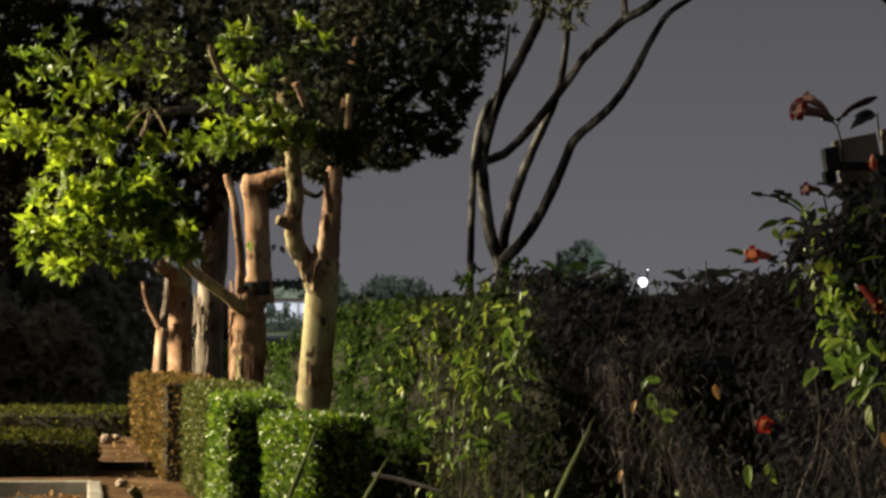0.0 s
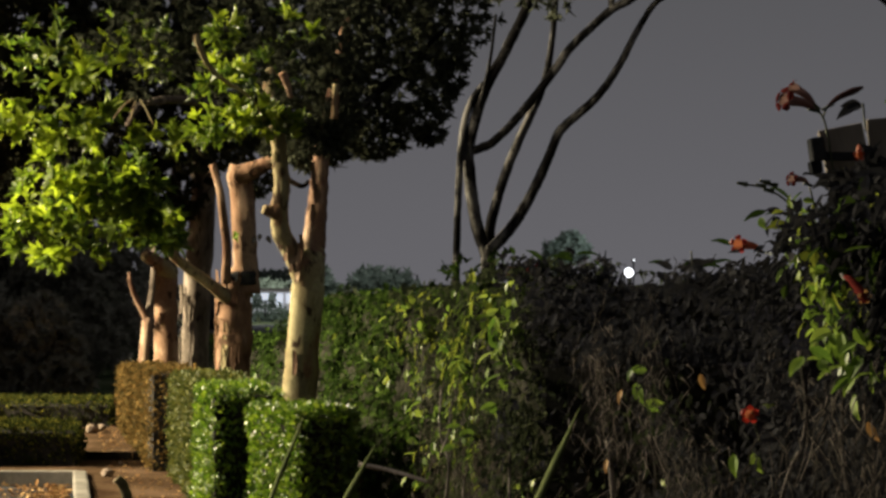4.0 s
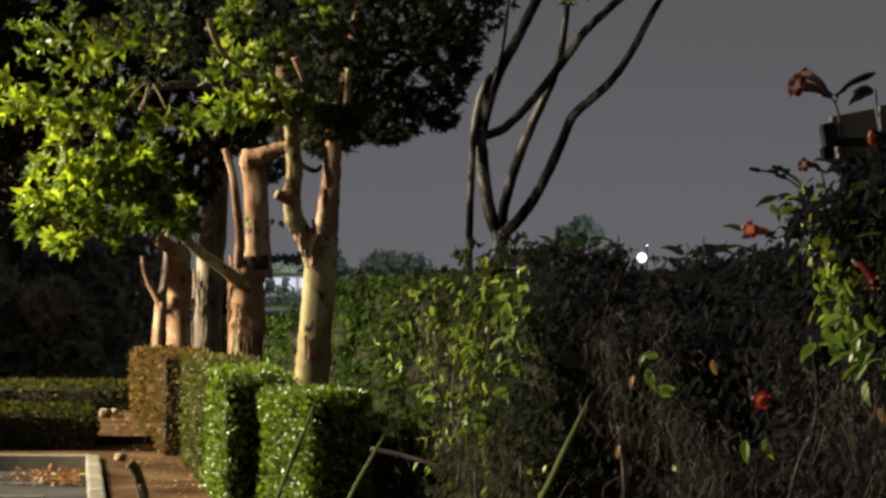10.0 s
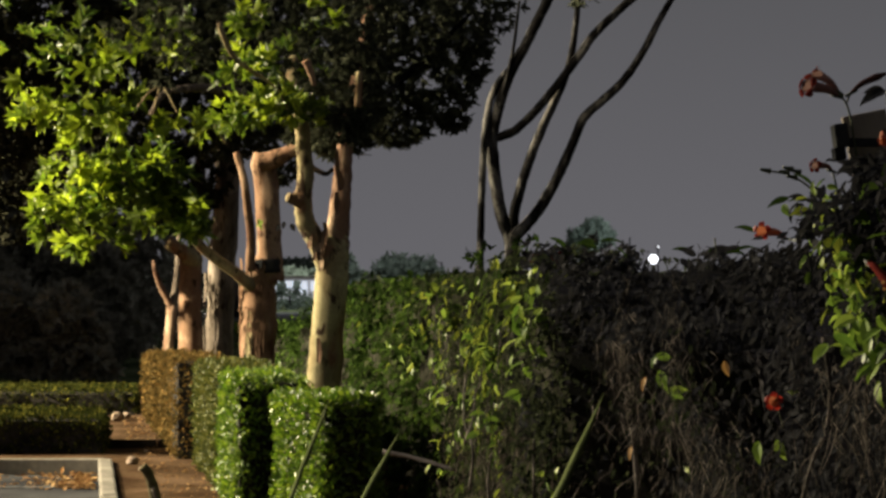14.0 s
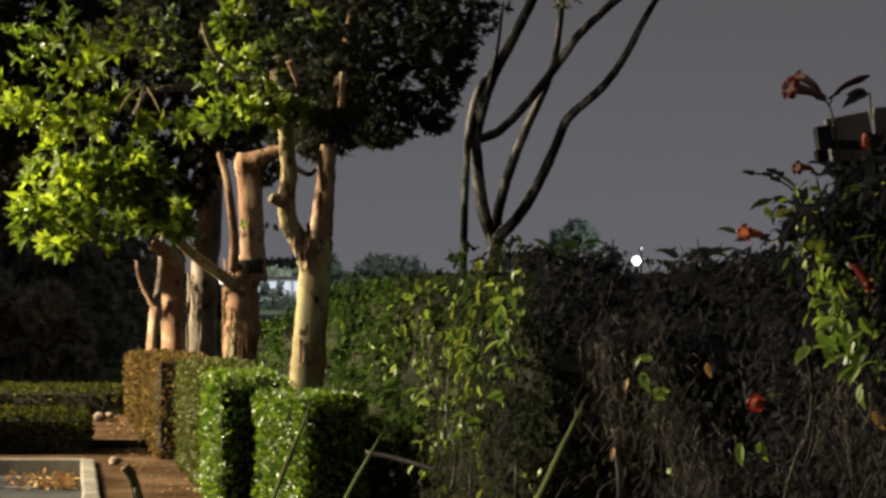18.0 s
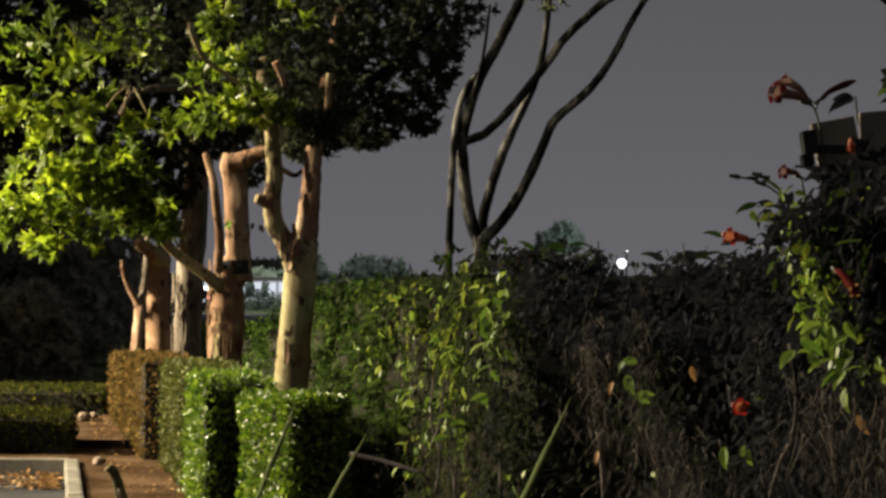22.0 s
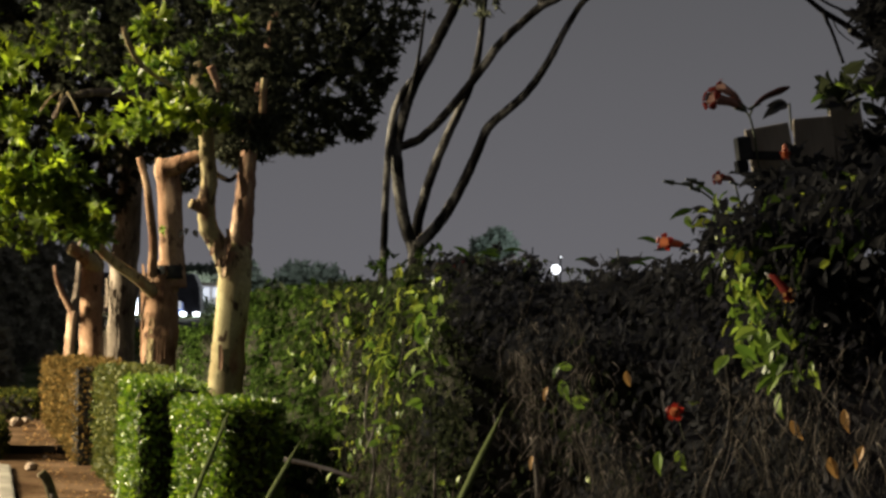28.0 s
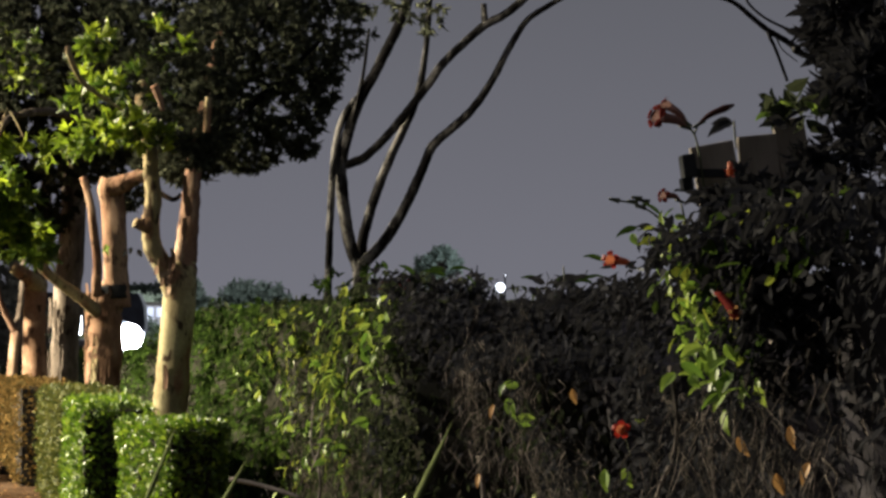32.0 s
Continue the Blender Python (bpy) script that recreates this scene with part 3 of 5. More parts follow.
limb("branch", [([(-1.775, 20.65, 1.608), (-1.761, 20.6, 1.900), (-1.786, 20.55, 2.142), (-1.811, 20.5, 2.383), (-1.878, 20.5, 2.626)], 0.042, 0.03)], M_BARK_B, tree_b)
limb("branch", [([(-1.756, 20.7, 1.463), (-1.894, 20.6, 1.59), (-2.103, 20.5, 1.745), (-2.248, 20.4, 1.889)], 0.058, 0.038)], M_BARK_A, tree_b)
limb("branch", [([(-1.754, 19.5, 3.054), (-2.042, 19.0, 3.061), (-2.239, 18.4, 2.972), (-2.317, 18.2, 2.806)], 0.04, 0.02)], M_BARK_C, tree_b)
flakes(tree_b, [((-1.721 + 0.148 * math.sin(a), 20.8 - 0.148 * math.cos(a), z), (math.sin(a), -math.cos(a), 0), rnd.uniform(0.1, 0.3)) for a, z in [(rnd.uniform(-1.5, 0.7), rnd.uniform(0.9, 1.6)) for k in range(16)]], M_BARK_B, 0.018)
for pts in ([(-2.236, 18.1, 3.014), (-2.318, 18.0, 2.942), (-2.394, 18.0, 2.844)], [(-2.236, 18.1, 3.014), (-2.254, 18.0, 2.899), (-2.275, 18.0, 2.793)], [(-2.211, 18.1, 2.992), (-2.147, 18.0, 2.899), (-2.096, 18.0, 2.793)], [(-1.91, 18.6, 2.832), (-1.847, 18.5, 2.694), (-1.777, 18.5, 2.585)]):
    limb("twig", [(pts, 0.01, 0.006)], M_BARK_A, tree_b, "bare forked twig", sides=6)
flakes(tree_b, [((-1.771, 20.66, 1.143), (-0.5, -1, 0), 0.22), ((-1.78, 20.66, 1.021), (-0.4, -1, 0), 0.28), ((-1.795, 20.66, 0.933), (-0.6, -1, 0), 0.2)], M_BARK_A, 0.035)
tree_c = thing("tree", (0.018, 0, 0), label="tall tree with flaking grey bark", category="tree", group=TREES)
limb("trunk", [([(-2.371, 24, 0.05), (-2.37, 24, 0.806), (-2.342, 24, 1.373), (-2.304, 24, 2.111), (-2.271, 24, 2.849), (-2.262, 24, 3.987)], 0.15, 0.12)], M_BARK_C, tree_c, sides=20, rough=0.16)
flakes(tree_c, [((-2.365 + 0.147 * math.sin(a), 24 - 0.147 * math.cos(a), z), (math.sin(a), -math.cos(a), 0), rnd.uniform(0.1, 0.3)) for a, z in [(rnd.uniform(-1.5, 0.7), rnd.uniform(0.8, 1.5)) for k in range(18)]], M_BARK_C, 0.018)
tree_d = thing("tree", (0.022, 0, 0), label="tree with orange brown bark and a sawn limb", category="tree", group=TREES)
limb("trunk", [([(-2.987, 27, 0.05), (-2.985, 27, 0.707), (-2.993, 27, 1.345), (-2.974, 27, 1.76)], 0.15, 0.12)], M_BARK_B, tree_d, sides=20)
limb("branch", [([(-2.936, 27, 1.696), (-3.045, 26.8, 1.822), (-3.2, 26.7, 1.926)], 0.1, 0.07)], M_BARK_A, tree_d)
limb("branch", [([(-2.949, 27, 1.728), (-2.898, 27, 2.174), (-2.868, 27, 3.005)], 0.09, 0.06)], M_BARK_C, tree_d)
tree_e = thing("tree", label="slender leaning tree with smooth tan bark", category="tree", group=TREES)
limb("trunk", [([(-3.455, 29, 0.05), (-3.453, 29, 0.641), (-3.406, 29, 1.189)], 0.075, 0.06)], M_BARK_P, tree_e)
limb("branch", [([(-3.406, 29, 1.155), (-3.524, 28.9, 1.395), (-3.587, 28.8, 1.6), (-3.608, 28.8, 1.736)], 0.045, 0.02)], M_BARK_P, tree_e)
limb("branch", [([(-3.406, 29, 1.155), (-3.357, 29.1, 1.6), (-3.342, 29.2, 2.152)], 0.045, 0.03)], M_BARK_C, tree_e)

# crowns: the low bough towards the lamp, the middle of the crown, and the unlit side
BOUGH = [(9, (-3.069, 19.1, 2.282), (0.27, 0.35, 0.2)), (9, (-3.123, 19.1, 1.966), (0.28, 0.35, 0.2)), (6, (-2.943, 19.1, 2.553), (0.28, 0.3, 0.16)), (4, (-2.821, 19.2, 1.855), (0.2, 0.25, 0.14)), (5, (-3.304, 19.1, 2.801), (0.22, 0.3, 0.1)), (5, (-2.882, 19.0, 2.809), (0.25, 0.3, 0.09)), (4, (-2.478, 19.0, 2.782), (0.25, 0.3, 0.08)), (3, (-2.085, 18.9, 2.745), (0.2, 0.25, 0.07)), (2, (-2.622, 18.9, 3.013), (0.1, 0.2, 0.1))]
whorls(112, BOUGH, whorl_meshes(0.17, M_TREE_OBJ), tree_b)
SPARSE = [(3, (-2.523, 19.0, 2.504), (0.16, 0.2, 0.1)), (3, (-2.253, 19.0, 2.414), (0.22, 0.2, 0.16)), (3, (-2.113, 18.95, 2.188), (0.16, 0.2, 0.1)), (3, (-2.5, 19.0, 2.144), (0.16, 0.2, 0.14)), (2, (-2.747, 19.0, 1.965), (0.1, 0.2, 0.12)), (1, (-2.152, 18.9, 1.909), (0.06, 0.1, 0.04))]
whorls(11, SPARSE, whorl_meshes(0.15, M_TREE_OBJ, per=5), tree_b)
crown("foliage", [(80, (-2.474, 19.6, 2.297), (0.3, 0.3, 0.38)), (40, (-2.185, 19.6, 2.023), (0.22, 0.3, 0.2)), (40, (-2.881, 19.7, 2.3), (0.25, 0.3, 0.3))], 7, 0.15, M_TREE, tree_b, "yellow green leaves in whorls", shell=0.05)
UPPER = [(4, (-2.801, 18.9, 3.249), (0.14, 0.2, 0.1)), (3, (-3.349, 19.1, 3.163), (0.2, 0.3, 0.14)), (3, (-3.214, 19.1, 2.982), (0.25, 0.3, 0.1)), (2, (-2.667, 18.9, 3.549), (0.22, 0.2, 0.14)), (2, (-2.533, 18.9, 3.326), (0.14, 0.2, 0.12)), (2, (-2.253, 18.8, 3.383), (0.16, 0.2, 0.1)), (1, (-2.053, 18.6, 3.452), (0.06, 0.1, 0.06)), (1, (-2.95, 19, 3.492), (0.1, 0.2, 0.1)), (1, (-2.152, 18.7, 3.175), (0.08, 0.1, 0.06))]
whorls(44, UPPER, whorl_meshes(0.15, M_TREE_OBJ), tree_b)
crown("foliage", [(110, (-4.3, 19.2, 3.7), (0.6, 0.7, 0.7)), (90, (-4.9, 19.4, 4.4), (0.8, 0.8, 0.6)), (30, (-3.2, 19.6, 3.5), (0.5, 0.3, 0.35)), (25, (-2.4, 19.4, 3.55), (0.5, 0.3, 0.3)), (260, (-6.2, 19.0, 4.4), (0.5, 1.6, 0.45))], 8, 0.12, M_TREE, tree_b, "upper crown leaves, some unseen and added to break up lamplight", shell=0.1)
crown("foliage", [(700, (-5.7, 23.2, 4.25), (0.8, 1.3, 1.15))], 8, 0.14, M_TREE, tree_d, "unseen leaves added to block the lamp", shell=0.1)
crown("shaded_foliage", [(250, (-4.7, 23.6, 2.95), (0.75, 0.4, 0.35)), (800, (-3.693, 22.8, 3.975), (2.1, 0.4, 1.1)), (700, (-2.408, 22.4, 3.668), (1.1, 0.4, 0.8)), (600, (-4.664, 26.5, 2.791), (1.35, 0.4, 0.85)), (240, (-2.746, 23.5, 2.489), (0.5, 0.3, 0.45)), (900, (-3.182, 23, 4.215), (2.4, 0.6, 0.9)), (600, (-4.172, 24, 4.015), (1.2, 0.5, 0.6)), (700, (-4.593, 26.8, 3.629), (2.0, 0.5, 1.5))], 9, 0.11, M_TREE_SHADE, tree_b, "leaves with the unlit side's shade in their colour", drop=0.5)
MID = [(3, (-1.102, 15.35, 2.712), (0.1, 0.15, 0.07)), (3, (-1.372, 15.4, 3.236), (0.13, 0.2, 0.09)), (2, (-1.499, 15.4, 2.897), (0.09, 0.2, 0.06)), (4, (-1.317, 15.4, 2.952), (0.16, 0.2, 0.09)), (6, (-1.38, 15.3, 2.618), (0.15, 0.25, 0.09)), (5, (-1.244, 15.4, 2.697), (0.12, 0.25, 0.08)), (4, (-1.09, 15.4, 2.64), (0.15, 0.2, 0.06)), (3, (-0.85, 15.5, 2.65), (0.1, 0.2, 0.04)), (1, (-0.807, 15.4, 3.207), (0.1, 0.2, 0.04)), (1, (-0.996, 15.5, 3.309), (0.12, 0.2, 0.06))]
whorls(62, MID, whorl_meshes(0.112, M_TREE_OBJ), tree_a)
crown("foliage", [(3 * n, (c[0] + 0.06, c[1] + 0.2, c[2]), r) for n, c, r in MID] + [(15, (-1.128, 16.2, 3.057), (0.4, 0.2, 0.25))], 8, 0.1, M_TREE, tree_a, "yellow green leaves in whorls", shell=0.1)
crown("shaded_foliage", [(130, (-0.562, 15.4, 3.241), (0.25, 0.2, 0.33)), (45, (-0.528, 15.5, 2.719), (0.12, 0.12, 0.14)), (60, (-0.827, 15.6, 3.04), (0.25, 0.15, 0.22)), (380, (-0.33, 16.6, 3.211), (0.5, 0.6, 0.55)), (120, (-0.562, 16.5, 2.85), (0.3, 0.5, 0.3)), (140, (-0.094, 16.6, 2.896), (0.25, 0.5, 0.25)), (80, (-0.369, 16.6, 2.601), (0.22, 0.4, 0.12)), (240, (0.063, 16.6, 3.487), (0.4, 0.6, 0.35)), (420, (-0.902, 17.0, 3.532), (0.7, 0.5, 0.6)), (420, (-1.582, 17.4, 3.495), (0.9, 0.5, 0.6)), (160, (-0.901, 17.0, 2.827), (0.35, 0.4, 0.2)), (260, (-1.832, 22.5, 3.117), (0.6, 0.4, 0.32)), (240, (-1.193, 22.5, 3.171), (0.45, 0.4, 0.36)), (300, (-2.08, 22.6, 2.91), (0.42, 0.3, 0.26)), (120, (-0.708, 17.2, 2.617), (0.2, 0.3, 0.16)), (140, (-1.005, 17.4, 2.629), (0.2, 0.3, 0.14)), (130, (-1.608, 22.5, 2.718), (0.2, 0.3, 0.34)), (50, (-0.85, 16.4, 2.512), (0.12, 0.15, 0.12)), (60, (-0.598, 15.4, 2.584), (0.1, 0.1, 0.12)), (60, (-0.669, 15.4, 2.606), (0.12, 0.1, 0.16)), (40, (-0.534, 15.4, 2.952), (0.1, 0.1, 0.14)), (220, (-0.258, 17.0, 3.532), (0.5, 0.4, 0.5)), (60, (0.164, 16.6, 3.086), (0.1, 0.3, 0.17)), (30, (0.007, 16.6, 2.642), (0.09, 0.2, 0.07))], 9, 0.075, M_TREE_DARK, tree_a, "drooping leaves with the crown's shade in their colour", drop=1.0)

# ---- bare branching tree beyond the fence ----
tree_f = thing("bare_tree", label="tall thin tree with bare mottled branches against the sky", category="tree")
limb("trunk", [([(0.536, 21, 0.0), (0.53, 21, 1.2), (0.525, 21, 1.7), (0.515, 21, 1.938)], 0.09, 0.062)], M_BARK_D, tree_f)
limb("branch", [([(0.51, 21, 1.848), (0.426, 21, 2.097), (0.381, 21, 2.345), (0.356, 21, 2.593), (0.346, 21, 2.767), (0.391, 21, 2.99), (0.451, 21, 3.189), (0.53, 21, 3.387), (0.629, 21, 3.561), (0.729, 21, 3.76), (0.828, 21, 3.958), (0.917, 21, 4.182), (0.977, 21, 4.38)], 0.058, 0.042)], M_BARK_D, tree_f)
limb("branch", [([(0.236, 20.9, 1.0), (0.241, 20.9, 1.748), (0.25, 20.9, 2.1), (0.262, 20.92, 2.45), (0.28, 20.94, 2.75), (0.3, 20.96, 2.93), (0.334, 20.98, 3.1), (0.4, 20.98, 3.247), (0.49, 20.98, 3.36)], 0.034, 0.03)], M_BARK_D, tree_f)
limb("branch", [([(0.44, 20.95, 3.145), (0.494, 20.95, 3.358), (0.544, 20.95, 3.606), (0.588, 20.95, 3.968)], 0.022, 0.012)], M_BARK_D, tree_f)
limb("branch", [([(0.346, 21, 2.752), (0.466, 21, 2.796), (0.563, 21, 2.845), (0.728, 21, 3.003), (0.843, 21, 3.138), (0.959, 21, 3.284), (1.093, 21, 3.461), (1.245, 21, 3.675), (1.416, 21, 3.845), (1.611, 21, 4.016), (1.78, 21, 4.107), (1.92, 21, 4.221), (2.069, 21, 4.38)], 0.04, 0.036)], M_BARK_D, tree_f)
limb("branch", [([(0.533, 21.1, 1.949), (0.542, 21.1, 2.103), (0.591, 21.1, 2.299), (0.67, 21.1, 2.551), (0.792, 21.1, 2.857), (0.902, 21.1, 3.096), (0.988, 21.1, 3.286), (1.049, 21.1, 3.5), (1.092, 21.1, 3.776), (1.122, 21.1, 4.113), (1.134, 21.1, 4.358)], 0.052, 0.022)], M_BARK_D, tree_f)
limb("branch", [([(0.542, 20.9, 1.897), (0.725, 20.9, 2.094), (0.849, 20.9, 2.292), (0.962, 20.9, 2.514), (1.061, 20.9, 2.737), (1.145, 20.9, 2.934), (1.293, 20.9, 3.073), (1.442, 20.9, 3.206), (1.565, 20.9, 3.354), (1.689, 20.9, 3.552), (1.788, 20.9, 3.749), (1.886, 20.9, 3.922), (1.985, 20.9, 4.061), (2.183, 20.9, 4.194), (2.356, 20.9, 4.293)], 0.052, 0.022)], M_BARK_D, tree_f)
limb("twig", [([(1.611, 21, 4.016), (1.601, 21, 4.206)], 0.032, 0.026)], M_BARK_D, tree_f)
crown("leaves", [(26, (0.855, 20.5, 4.076), (0.35, 0.3, 0.12)), (10, (1.097, 20.5, 3.979), (0.1, 0.2, 0.1))], 6, 0.09, M_TREE_DARK, tree_f, drop=1.2)
crown("leaves", [(14, (0.32, 20.5, 1.721), (0.2, 0.3, 0.08)), (16, (0.683, 20.5, 1.794), (0.2, 0.3, 0.1))], 5, 0.08, M_HEDGE, tree_f)


# ---- the fence under its vine ----
FENCE = [(0.91, 3.2), (0.859, 3.8), (0.779, 4.6), (0.71, 5.5), (0.54, 7.0), (0.341, 8.2), (0.18, 10.0), (-0.166, 13.0), (-0.58, 17.0), (-1.019, 22.0), (-1.807, 26.0), (-2.995, 33.0)]
CREST = [(3.2, 1.85), (3.8, 1.81), (4.6, 1.75), (5.3, 1.62), (5.8, 1.65), (6.2, 1.64), (6.45, 1.55), (6.55, 1.47), (7.2, 1.47), (7.45, 1.55), (7.8, 1.62), (8.2, 1.69), (9.0, 1.66), (10.0, 1.63), (13.0, 1.57), (17.0, 1.53), (22.0, 1.46), (26.0, 1.02), (33.0, 0.9)]
# how deep the growth stands in or out, and how leafy it is, along the fence
DEPTH = [(3.2, 0.05), (4.7, 0.05), (5.1, 0.0), (5.55, 0.12), (5.8, 0.65), (6.25, 0.65), (6.42, 0.06), (6.95, 0.1), (7.25, 0.85), (8.05, 0.85), (8.25, -0.05), (9.0, -0.1), (10.5, 0.0), (11.5, 0.08), (12.3, 0.12), (13.0, 0.05), (40, 0.05)]
fx, fy = np.array(FENCE).T
dy, dd = np.array(DEPTH).T


def fence_x(y):
    return np.interp(y, fy, fx)


def fence_top(y):
    c = np.array(CREST)
    return np.interp(y, c[:, 0], c[:, 1])


def face_x(y, z):
    """Where the leafy face stands: out from the fence, with swellings and hollows; hollows close towards the top."""
    lump = np.array([0.1 * noise.noise(Vector((a * 1.2, b * 1.5, 3.0))) + 0.08 * noise.noise(Vector((a * 3.1, b * 3.3, 8.0))) for a, b in zip(y, z)])
    lump = lump * np.interp(y, [8.3, 9.5], [1.0, 1.7])
    hollow = np.interp(y, dy, dd) * np.clip((fence_top(y) - z) / 0.35, 0.25, 1)
    return fence_x(y) + hollow - lump


fence = thing("board_fence", label="weathered grey board fence hidden under a vine", category="fence")
board = box_mesh("board", (0.02, 0.132, 1.0), M_WOOD, 0.004)
for y in np.arange(3.2, 12, 0.14):
    h = float(fence_top(y)) - 0.25
    part("board", board, fence, m=Matrix.Translation((float(fence_x(y)) + 1.6, float(y), h / 2)) @ Matrix.Diagonal((1, 1, h, 1)))
post = box_mesh("post", (0.09, 0.09, 1.0), M_WOOD, 0.008)
for y in np.arange(3.3, 30, 2.4):
    h = float(fence_top(y)) - 0.15
    part("post", post, fence, m=Matrix.Translation((float(fence_x(y)) + 1.68, float(y), h / 2)) @ Matrix.Diagonal((1, 1, h, 1)))

vine = thing("trumpet_vine", label="overgrown trumpet vine with dry stems and few red flowers", category="vine")
ZZ = np.linspace(0.05, 1.0, 9)


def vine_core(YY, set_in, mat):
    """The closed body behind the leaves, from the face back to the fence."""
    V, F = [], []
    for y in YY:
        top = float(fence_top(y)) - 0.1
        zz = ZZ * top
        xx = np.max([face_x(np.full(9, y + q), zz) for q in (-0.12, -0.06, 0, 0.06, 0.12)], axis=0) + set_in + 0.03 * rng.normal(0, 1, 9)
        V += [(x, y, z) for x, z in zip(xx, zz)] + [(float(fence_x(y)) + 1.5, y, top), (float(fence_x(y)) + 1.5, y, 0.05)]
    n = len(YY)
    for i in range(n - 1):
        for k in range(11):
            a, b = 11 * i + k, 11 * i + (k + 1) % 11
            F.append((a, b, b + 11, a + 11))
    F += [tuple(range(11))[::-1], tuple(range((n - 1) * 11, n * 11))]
    part("core", mesh_of("core", V, F, mat), vine, "dark solid core, shade inside the vine in its colour")


vine_core(np.linspace(3.2, 8.09, 60), 0.26, M_VINE_SHADE)
vine_core(np.concatenate([np.linspace(8.1, 13, 50), np.linspace(13.3, 33, 40)]), 0.14, M_INNER_SHADE)


def vine_leaves(n, y0, y1, leaf, mat, z0=0.1, z1=1.0, over=0.0, out=0.03, width=0.5, parent=None, hang=-0.5, deep=0.0, bias=0.0, clump=2.6):
    """Leaves over a stretch of the face; z0 and z1 are shares of its height."""
    y = rng.uniform(y0, y1, n)
    zt = fence_top(y)
    z = zt * rng.uniform(z0, z1, n)
    keep = np.array([1.3 * noise.noise(Vector((a * clump, b * clump * 1.3, 5.0))) + 0.5 * noise.noise(Vector((a * 7, b * 7, 1.0))) for a, b in zip(y, z)]) > rng.uniform(-0.35, 0.45, n) + bias
    y, z, zt = y[keep], z[keep], zt[keep]
    n = len(y)
    top = rng.uniform(0, 1, n) < over
    x = face_x(y, z) - rng.exponential(out, n) + 0.05 + rng.uniform(0, 1, n) * deep
    x = np.where(top, fence_x(y) + rng.uniform(-0.1, np.where(y < 9, 0.3, 0.8), n), x)
    z = np.where(top, zt + rng.normal(-0.035, 0.022, n) + 0.03 * np.array([noise.noise(Vector((a * 5.0, 0.5, 2.0))) for a in y]), z)
    y = y + rng.normal(0, 1, n) * np.where(y < 8.6, 0.05, 0.0)
    nrm = np.where(top[:, None], np.array((-0.2, -0.3, 1.0)), np.array((-1.0, -0.1, 0.45)))
    ah = unit(np.stack([rng.normal(-0.3, 0.4, n), rng.normal(0, 0.55, n), rng.normal(hang, 0.5, n)], 1))
    v, f = leaves_data(np.stack([x, y, z], 1), ah, unit(nrm + rng.normal(0, 0.45, (n, 3))), rng.uniform(0.6, 1.25, n) * leaf, width)
    return tagged(part("leaves", mesh_of("leaves", v, f, mat), parent or vine), kind="stuff")


# clipped far end, the leafy swell, the hollows with shade-toned leaves, the near end
far_hedge = thing("far_hedge", label="dense clipped green hedge that carries on from the vine", category="hedge")
vine_leaves(15000, 13.0, 21.0, 0.062, M_HEDGE, 0.1, 1.0, 0.25, parent=far_hedge, width=0.6, bias=0.12)
vine_leaves(3500, 13.0, 18.0, 0.075, M_VINE, 0.4, 1.0, 0.1, parent=far_hedge, width=0.55, bias=0.65)
vine_leaves(3000, 13.0, 18.0, 0.06, M_VINE_GREY, 0.1, 1.0, 0.1, parent=far_hedge, width=0.5)
vine_leaves(16000, 20.0, 33.0, 0.05, M_HEDGE, 0.2, 1.0, 0.25, parent=far_hedge, width=0.6)
vine_leaves(9000, 8.15, 13.2, 0.07, M_VINE, 0.45, 0.99, 0.04, bias=0.8, clump=1.9, width=0.62)
vine_leaves(2600, 8.15, 13.2, 0.055, M_VINE, 0.05, 0.5, 0.0, bias=0.75, clump=1.9)
vine_leaves(700, 4.1, 4.75, 0.045, M_VINE, 0.84, 1.0, 0.1, bias=0.2)
vine_leaves(9000, 8.0, 13.2, 0.042, M_VINE_GREY, 0.05, 1.0, 0.15)
vine_leaves(5000, 7.0, 8.3, 0.042, M_LEAF_SHADE, 0.62, 1.0, 0.35)
vine_leaves(1500, 7.0, 8.3, 0.04, M_LEAF_SHADE, 0.2, 0.6, 0.0)
vine_leaves(5000, 5.6, 7.2, 0.036, M_LEAF_SHADE, 0.6, 1.0, 0.4)
vine_leaves(2600, 6.1, 7.1, 0.03, M_LEAF_SHADE, 0.2, 0.7, 0.0)
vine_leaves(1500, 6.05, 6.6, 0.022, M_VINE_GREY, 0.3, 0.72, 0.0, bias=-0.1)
vine_leaves(5000, 4.3, 5.8, 0.036, M_LEAF_SHADE, 0.6, 1.0, 0.3)
vine_leaves(1500, 4.3, 5.8, 0.034, M_LEAF_SHADE, 0.2, 0.65, 0.0)
vine_leaves(5500, 3.2, 4.8, 0.036, M_LEAF_SHADE, 0.3, 1.0, 0.4)
vine_leaves(6500, 5.0, 8.5, 0.04, M_LEAF_SHADE, 0.1, 1.0, 0.0, deep=0.7)
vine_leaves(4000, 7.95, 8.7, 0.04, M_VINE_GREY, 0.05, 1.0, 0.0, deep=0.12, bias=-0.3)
vine_leaves(4200, 6.8, 8.1, 0.04, M_LEAF_SHADE, 0.05, 1.0, 0.0, deep=0.3)
vine_leaves(1500, 6.2, 7.1, 0.035, M_DRY, 0.1, 0.72, 0.0, width=0.22, hang=-1.4, deep=0.12, bias=0.25)
vine_leaves(1400, 4.0, 5.1, 0.035, M_DRY, 0.1, 0.6, 0.0, width=0.22, hang=-1.4, deep=0.12, bias=0.15)
